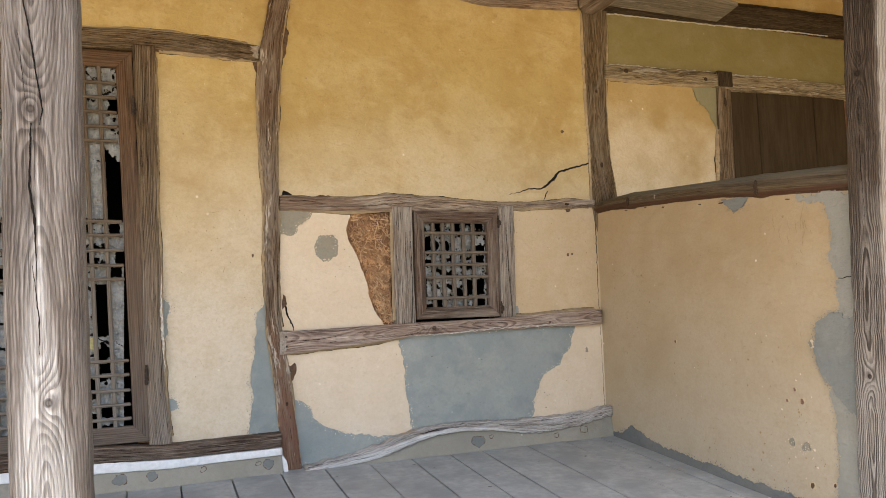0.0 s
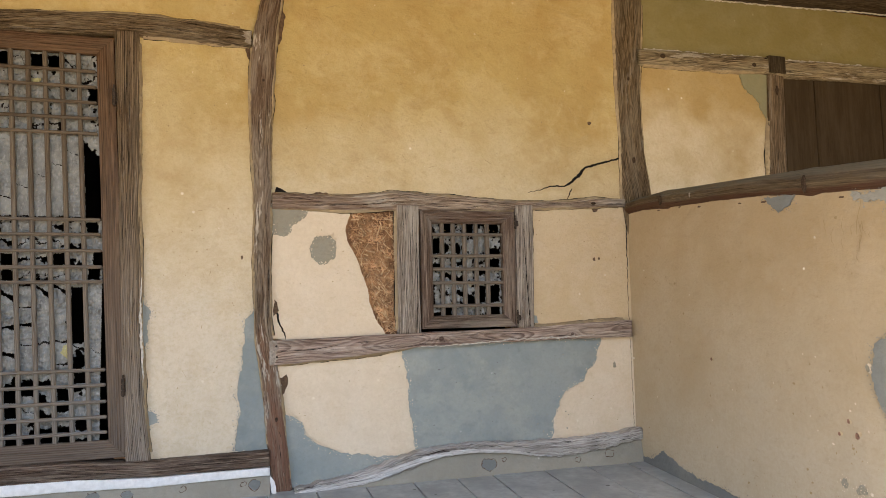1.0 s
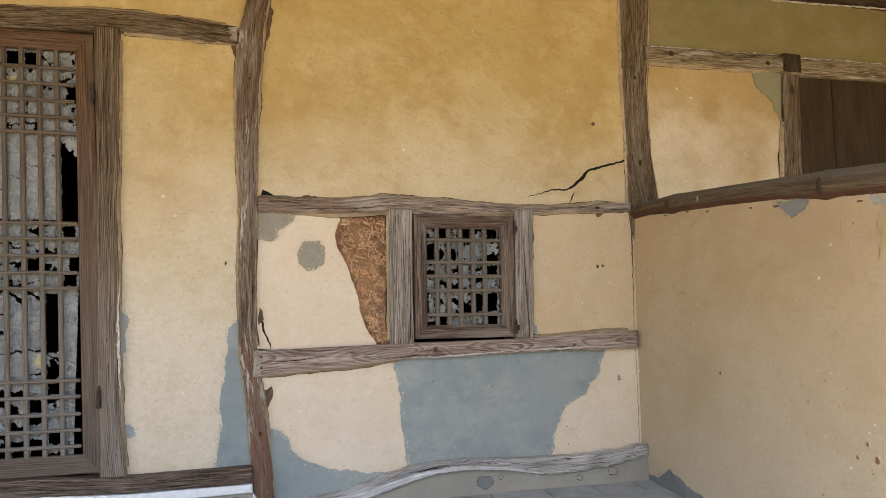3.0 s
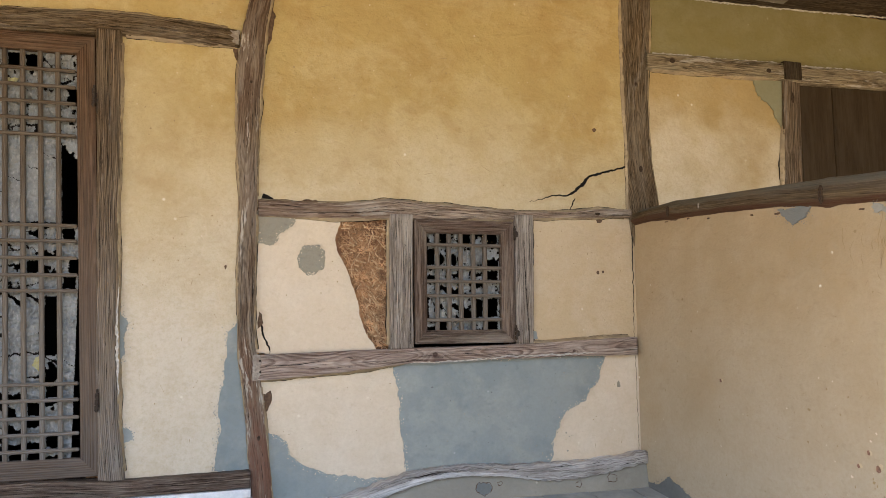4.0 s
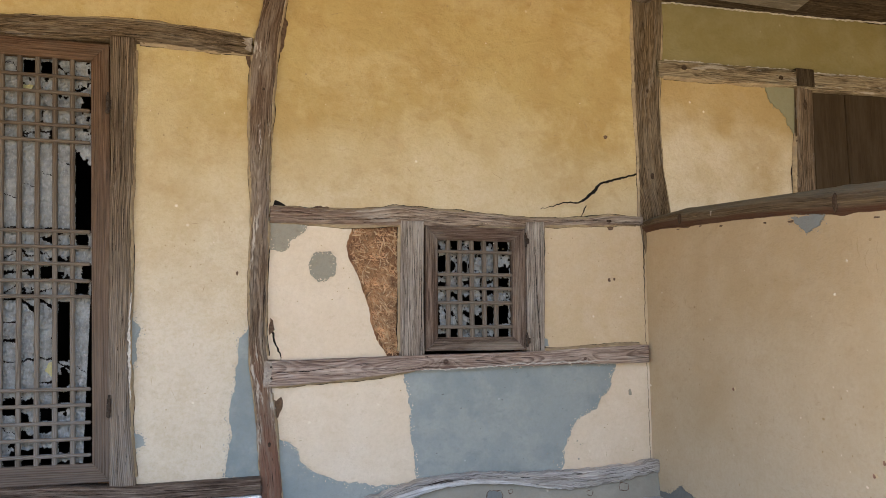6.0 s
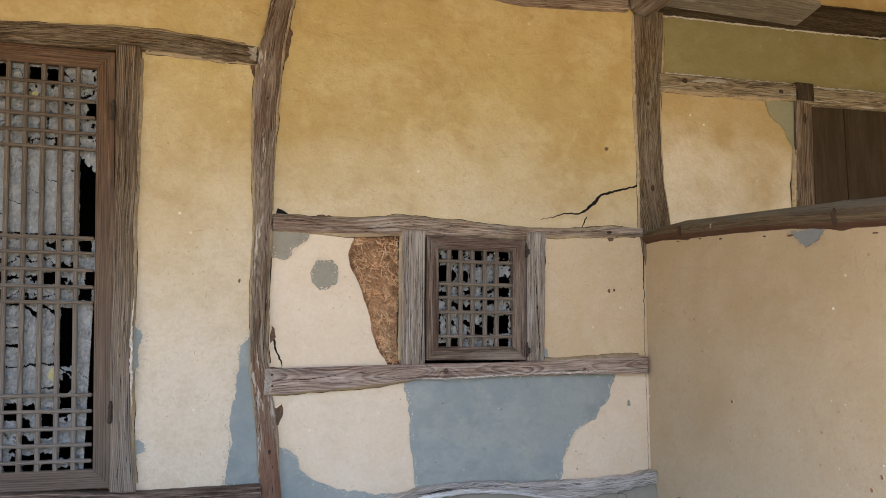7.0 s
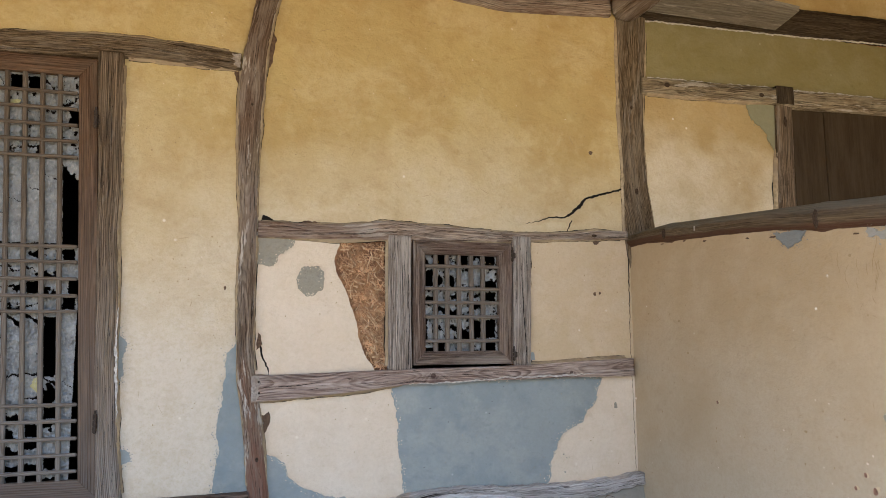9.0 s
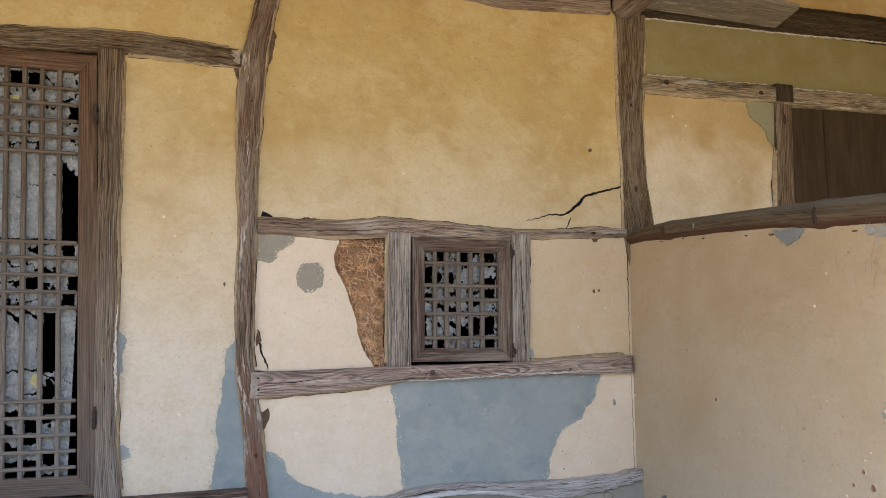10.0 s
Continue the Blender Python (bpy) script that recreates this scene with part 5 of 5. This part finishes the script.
nicks(wall, P_SCRATCH, 9, 12, low_north, Y - 0.0018, "y", "short strokes of the trowel's edge")
nicks(side, P_SCRATCH, 26, 13, any_side, X - 0.0018, "x", "short strokes of the trowel's edge")
st = [(3.27, 1.235, 0.04), (3.12, 1.235, 0.042), (2.98, 1.23, 0.047), (2.6, 1.205, 0.045), (2.3, 1.182, 0.046), (2.13, 1.163, 0.053), (1.95, 1.145, 0.055), (1.62, 1.115, 0.056)]


def rail(stations):
    """The bent log on the low wall, roughly squared with the axe; its height changes along y."""
    ys = np.arange(stations[0][0], stations[-1][0], -0.018)
    key = [-s[0] for s in stations]
    # towards the porch, up in half heights, place along the skin
    prof = ((-0.075, 0.8, 0.0), (0.012, 1.0, 0.095), (0.03, 0.97, 0.112), (0.050, 0.76, 0.13), (0.068, 0.50, 0.150), (0.073, 0.38, 0.158), (0.077, 0.10, 0.175), (0.077, -0.18, 0.200),
            (0.073, -0.32, 0.210), (0.062, -0.62, 0.232), (0.048, -0.93, 0.252), (0.035, -1.0, 0.266), (-0.075, -1.0, 0.37))
    m = len(prof)
    verts, uvs, faces = [], [], []
    for y in ys:
        zc = float(np.interp(-y, key, [s[1] for s in stations]))
        h = float(np.interp(-y, key, [s[2] for s in stations]))
        knob = 0.005 * math.exp(-((y - 2.95) / 0.03) ** 2) + 0.006 * math.exp(-((y - 2.09) / 0.03) ** 2)
        sharp = 1.0 if y < 2.93 else 0.8
        for j, (px, pz, run) in enumerate(prof):
            lift = 0.16 * wobble(y * 3, j * 0.15, 0, 61) + 0.05 * wobble(y * 14, j * 0.6, 0, 62)
            out = 0.05 * wobble(y * 6, j * 0.5, 1, 63) + 0.03 * wobble(y * 28, j * 0.7, 1, 64)
            edge = pz + lift * (1 - pz * pz) * sharp
            verts.append((X + 0.055 - (px + knob * (px > 0)) * (1 + out * (px > 0)), y, zc + (h + 0.3 * knob) * edge))
            uvs.append((y, run + 0.02 * (y > 2.95)))
    n = len(ys)
    for i in range(n - 1):
        for j in range(m - 1):
            faces.append((i * m + j, i * m + j + 1, (i + 1) * m + j + 1, (i + 1) * m + j))
        faces.append((i * m + m - 1, i * m, (i + 1) * m, (i + 1) * m + m - 1))
    faces += [tuple(range(m)), tuple(range((n - 1) * m, n * m))]
    ob = link_mesh("handrail", verts, faces, W_RAIL, None, uvs, True)
    ob.data.set_sharp_from_angle(angle=radians(38))
    return ob


hand_rail = tagged(rail(st), "bent dark brown log capping the low wall", "rail", kind="structure")

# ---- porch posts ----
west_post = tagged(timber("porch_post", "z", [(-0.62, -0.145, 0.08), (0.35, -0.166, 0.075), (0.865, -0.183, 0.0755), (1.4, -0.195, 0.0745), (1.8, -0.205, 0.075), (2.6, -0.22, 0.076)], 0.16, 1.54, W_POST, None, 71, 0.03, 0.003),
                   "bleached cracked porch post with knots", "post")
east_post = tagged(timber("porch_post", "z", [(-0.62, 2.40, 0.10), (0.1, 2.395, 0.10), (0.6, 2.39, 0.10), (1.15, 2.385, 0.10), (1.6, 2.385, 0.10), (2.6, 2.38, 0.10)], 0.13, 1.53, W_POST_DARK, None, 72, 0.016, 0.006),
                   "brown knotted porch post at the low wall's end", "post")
for v in east_post.data.vertices:
    v.co.y += 0.055 * (1.15 - v.co.z)


def knot(owner, at, rx, rz, face="y", mat=M_KNOT):
    """A dead knot: a low dome with a sunken rim, let into the timber's face."""
    bm = bmesh.new()
    rings, n = ((0.8, -0.001), (0.66, 0.0018), (0.55, 0.0008), (0.36, 0.0022), (0.14, 0.001)), 14
    loops = []
    for r, h in rings:
        row = []
        for i in range(n):
            a = 2 * math.pi * i / n
            k = r * (1 + 0.18 * wobble(math.cos(a) * 1.5, math.sin(a) * 1.5, at[2], 3))
            p = (at[0] + rx * k * math.cos(a), at[1] - h, at[2] + rz * k * math.sin(a)) if face == "y" else (at[0] - h, at[1] + rx * k * math.cos(a), at[2] + rz * k * math.sin(a))
            row.append(bm.verts.new(p))
        loops.append(row)
    for a, b in zip(loops[:-1], loops[1:]):
        for i in range(n):
            bm.faces.new((a[i], a[(i + 1) % n], b[(i + 1) % n], b[i]))
    bm.faces.new(loops[-1])
    return part("knot", bm, mat, owner, "dead knot")


def split(owner, pts, widths, plane, seed, axis="y"):
    return tagged(ribbon("drying_crack", pts, widths, plane, M_GAP, owner, seed, axis, 0.25), "long drying crack")


split(west_post, [(-0.226, 1.46), (-0.221, 1.39), (-0.199, 1.26), (-0.183, 1.159), (-0.189, 1.126)], (0.0015, 0.003, 0.0045, 0.004, 0.001), 1.5375, 1)
split(west_post, [(-0.204, 1.13), (-0.206, 0.995), (-0.196, 0.927), (-0.191, 0.80)], (0.003, 0.006, 0.0055, 0.001), 1.5375, 2)
split(west_post, [(-0.199, 0.83), (-0.186, 0.72), (-0.185, 0.645)], (0.001, 0.0035, 0.001), 1.5375, 3)
split(west_post, [(-0.232, 1.33), (-0.222, 1.24), (-0.214, 1.17)], (0.0008, 0.0018, 0.0006), 1.5375, 4)
split(east_post, [(1.59, 1.38), (1.60, 1.14), (1.60, 0.95)], (0.002, 0.004, 0.001), 2.284, 5, "x")
T = {o.name: o for o in scene.objects}
knot(T["post_middle"], (0.548, Y - 0.030, 1.753), 0.007, 0.008)
knot(T["middle_rail"], (2.13, Y - 0.022, 1.252), 0.016, 0.009)
knot(T["post_corner"], (2.372, Y - 0.016, 1.48), 0.012, 0.02)
knot(T["post_corner"], (2.36, Y - 0.016, 1.90), 0.008, 0.012)
knot(T["stud"], (3.275, Y - 0.027, 1.90), 0.014, 0.035)
knot(T["upper_rail"], (2.56, Y - 0.032, 2.03), 0.02, 0.016)
knot(T["upper_rail"], (3.13, Y - 0.032, 2.03), 0.018, 0.014)


def nail(owner, x, y, z):
    bm = bmesh.new()
    bmesh.ops.create_cone(bm, segments=8, radius1=0.005, radius2=0.0035, depth=0.004, cap_ends=True)
    bmesh.ops.rotate(bm, verts=bm.verts[:], matrix=Matrix.Rotation(radians(90), 3, "X"))
    bmesh.ops.translate(bm, verts=bm.verts[:], vec=(x, y, z))
    return part("nail_head", bm, M_IRON, owner, "rusty nail head")


knot(T["post_middle"], (0.60, Y - 0.030, 0.30), 0.008, 0.012)
nail(T["lower_rail"], 0.60, Y - 0.036, 0.605)
nail(T["lower_rail"], 0.602, Y - 0.036, 0.56)
split(T["lower_rail"], [(0.62, 0.583), (0.75, 0.586), (0.86, 0.60)], (0.002, 0.004, 0.001), Y - 0.0365, 8)
split(T["middle_rail"], [(0.70, 1.21), (1.0, 1.222), (1.2, 1.236)], (0.001, 0.003, 0.001), Y - 0.0225, 9)
for ob, pts in (("window_post", [(1.222, 0.66), (1.226, 0.85), (1.222, 1.05)]), ("window_post.001", [(1.772, 0.66), (1.76, 0.9), (1.752, 1.12)])):
    split(T[ob], pts, (0.003, 0.005, 0.002), Y - 0.0245, 11)

slab("plaster_scrap", ragged([(0.60, 0.52), (0.645, 0.52), (0.645, 0.486), (0.625, 0.468), (0.606, 0.472)], 37, 0.003, 0.004), Y - 0.0055, 0.004, P_CREAM, wall)
for owner, out, seed in ((T["lower_rail"], [(0.574, 0.529), (0.597, 0.529), (0.606, 0.555), (0.599, 0.58), (0.608, 0.60), (0.60, 0.626), (0.574, 0.626)], 38),
                         (T["head_beam"], [(0.497, 1.908), (0.482, 1.912), (0.468, 1.922), (0.477, 1.935), (0.455, 1.948), (0.475, 1.956), (0.462, 1.966), (0.497, 1.969)], 39)):
    tagged(slab("weathered_end", ragged(out, seed, 0.004, 0.004), Y - (0.0352 if seed == 38 else 0.0232), 0.003, M_END, owner), "pale split end")
for y0, z0, rx, rz in ((2.95, 1.225, 0.016, 0.030), (2.09, 1.155, 0.014, 0.042)):
    knot(hand_rail, (X + 0.055 - 0.083, y0, z0), rx, rz, "x")
tagged(board("peg", (X - 0.0245, 2.735, 1.206), (X - 0.015, 2.742, 1.226), M_END, hand_rail, 2, 0.001), "pale wooden peg")
# lime left on the timbers' edges
for pts, ws, pl in (([(1.22, 0.579), (1.45, 0.588), (1.7, 0.60), (1.95, 0.604), (2.1, 0.61)], (0.003, 0.008, 0.006, 0.010, 0.003), Y - 0.0362),
                    ([(0.068, 0.90), (0.066, 0.75), (0.072, 0.62), (0.078, 0.48)], (0.003, 0.010, 0.012, 0.003), Y - 0.0322),
                    ([(2.46, 2.064), (2.6, 2.069), (2.8, 2.071), (3.2, 2.084)], (0.010, 0.016, 0.008, 0.010), Y - 0.012),
                    ([(3.3, 2.080), (3.5, 2.082), (3.7, 2.088), (3.9, 2.09)], (0.010, 0.014, 0.014, 0.010), Y - 0.012),
                    ([(2.45, 2.368), (2.7, 2.374), (3.0, 2.38), (3.4, 2.392), (3.8, 2.41), (4.2, 2.42)], (0.012, 0.010, 0.010, 0.012, 0.014, 0.012), Y - 0.004)):
    tagged(ribbon("lime_smear", pts, ws, pl, M_LIME_OLD, wall, 15), "lime smeared over the timber's edge")

# ---- floor ----
floor = empty("floor", label="grey-painted wooden porch boards", category="floor", kind="structure")
rng = random.Random(5)
edges = [-1.33, -1.12, -0.91, -0.70, -0.49, -0.28, -0.07, 0.14, 0.35, 0.56, 0.76, 0.97, 1.18, 1.378, 1.55, 1.80, 2.025, 2.235, X + 0.06]
for a, b in zip(edges[:-1], edges[1:]):
    o = board("floor_board", (a + 0.0035, 1.30, -0.035), (b - 0.0035, 3.30, 0.0), W_PLANK, floor, 1, 0.0012)
    dz = rng.uniform(-0.002, 0.002)
    for v in o.data.vertices:
        v.co.z += -0.08 * (3.225 - v.co.y) + dz
box("floor_joist", (-1.4, 1.4, -0.6), (X, 1.55, -0.19), W_DARK, floor)


def floor_flecks(name, mat, count, seed, size, label):
    """Chips of paint and grit trodden into the boards."""
    rng = random.Random(seed)
    verts, faces = [], []
    for _ in range(count):
        x, y = rng.uniform(0.7, 2.28), rng.uniform(2.0, 3.15)
        r, b = size * rng.uniform(0.4, 1.4) ** 2, len(verts)
        for i in range(6):
            k, a = r * rng.uniform(0.5, 1.3), i * 1.047
            u, w = x + 1.6 * k * math.cos(a), y + k * math.sin(a)
            verts.append((u, w, -0.08 * (3.225 - w) + 0.003))
        faces.append(tuple(range(b, b + 6)))
    tagged(link_mesh(name, verts, faces, mat, floor), label, kind="stuff")


floor_flecks("pale_flecks", M_LIME_OLD, 26, 3, 0.0035, "pale chips of paint on the boards")
floor_flecks("grit", P_DAMP, 40, 4, 0.004, "dark grit on the boards")
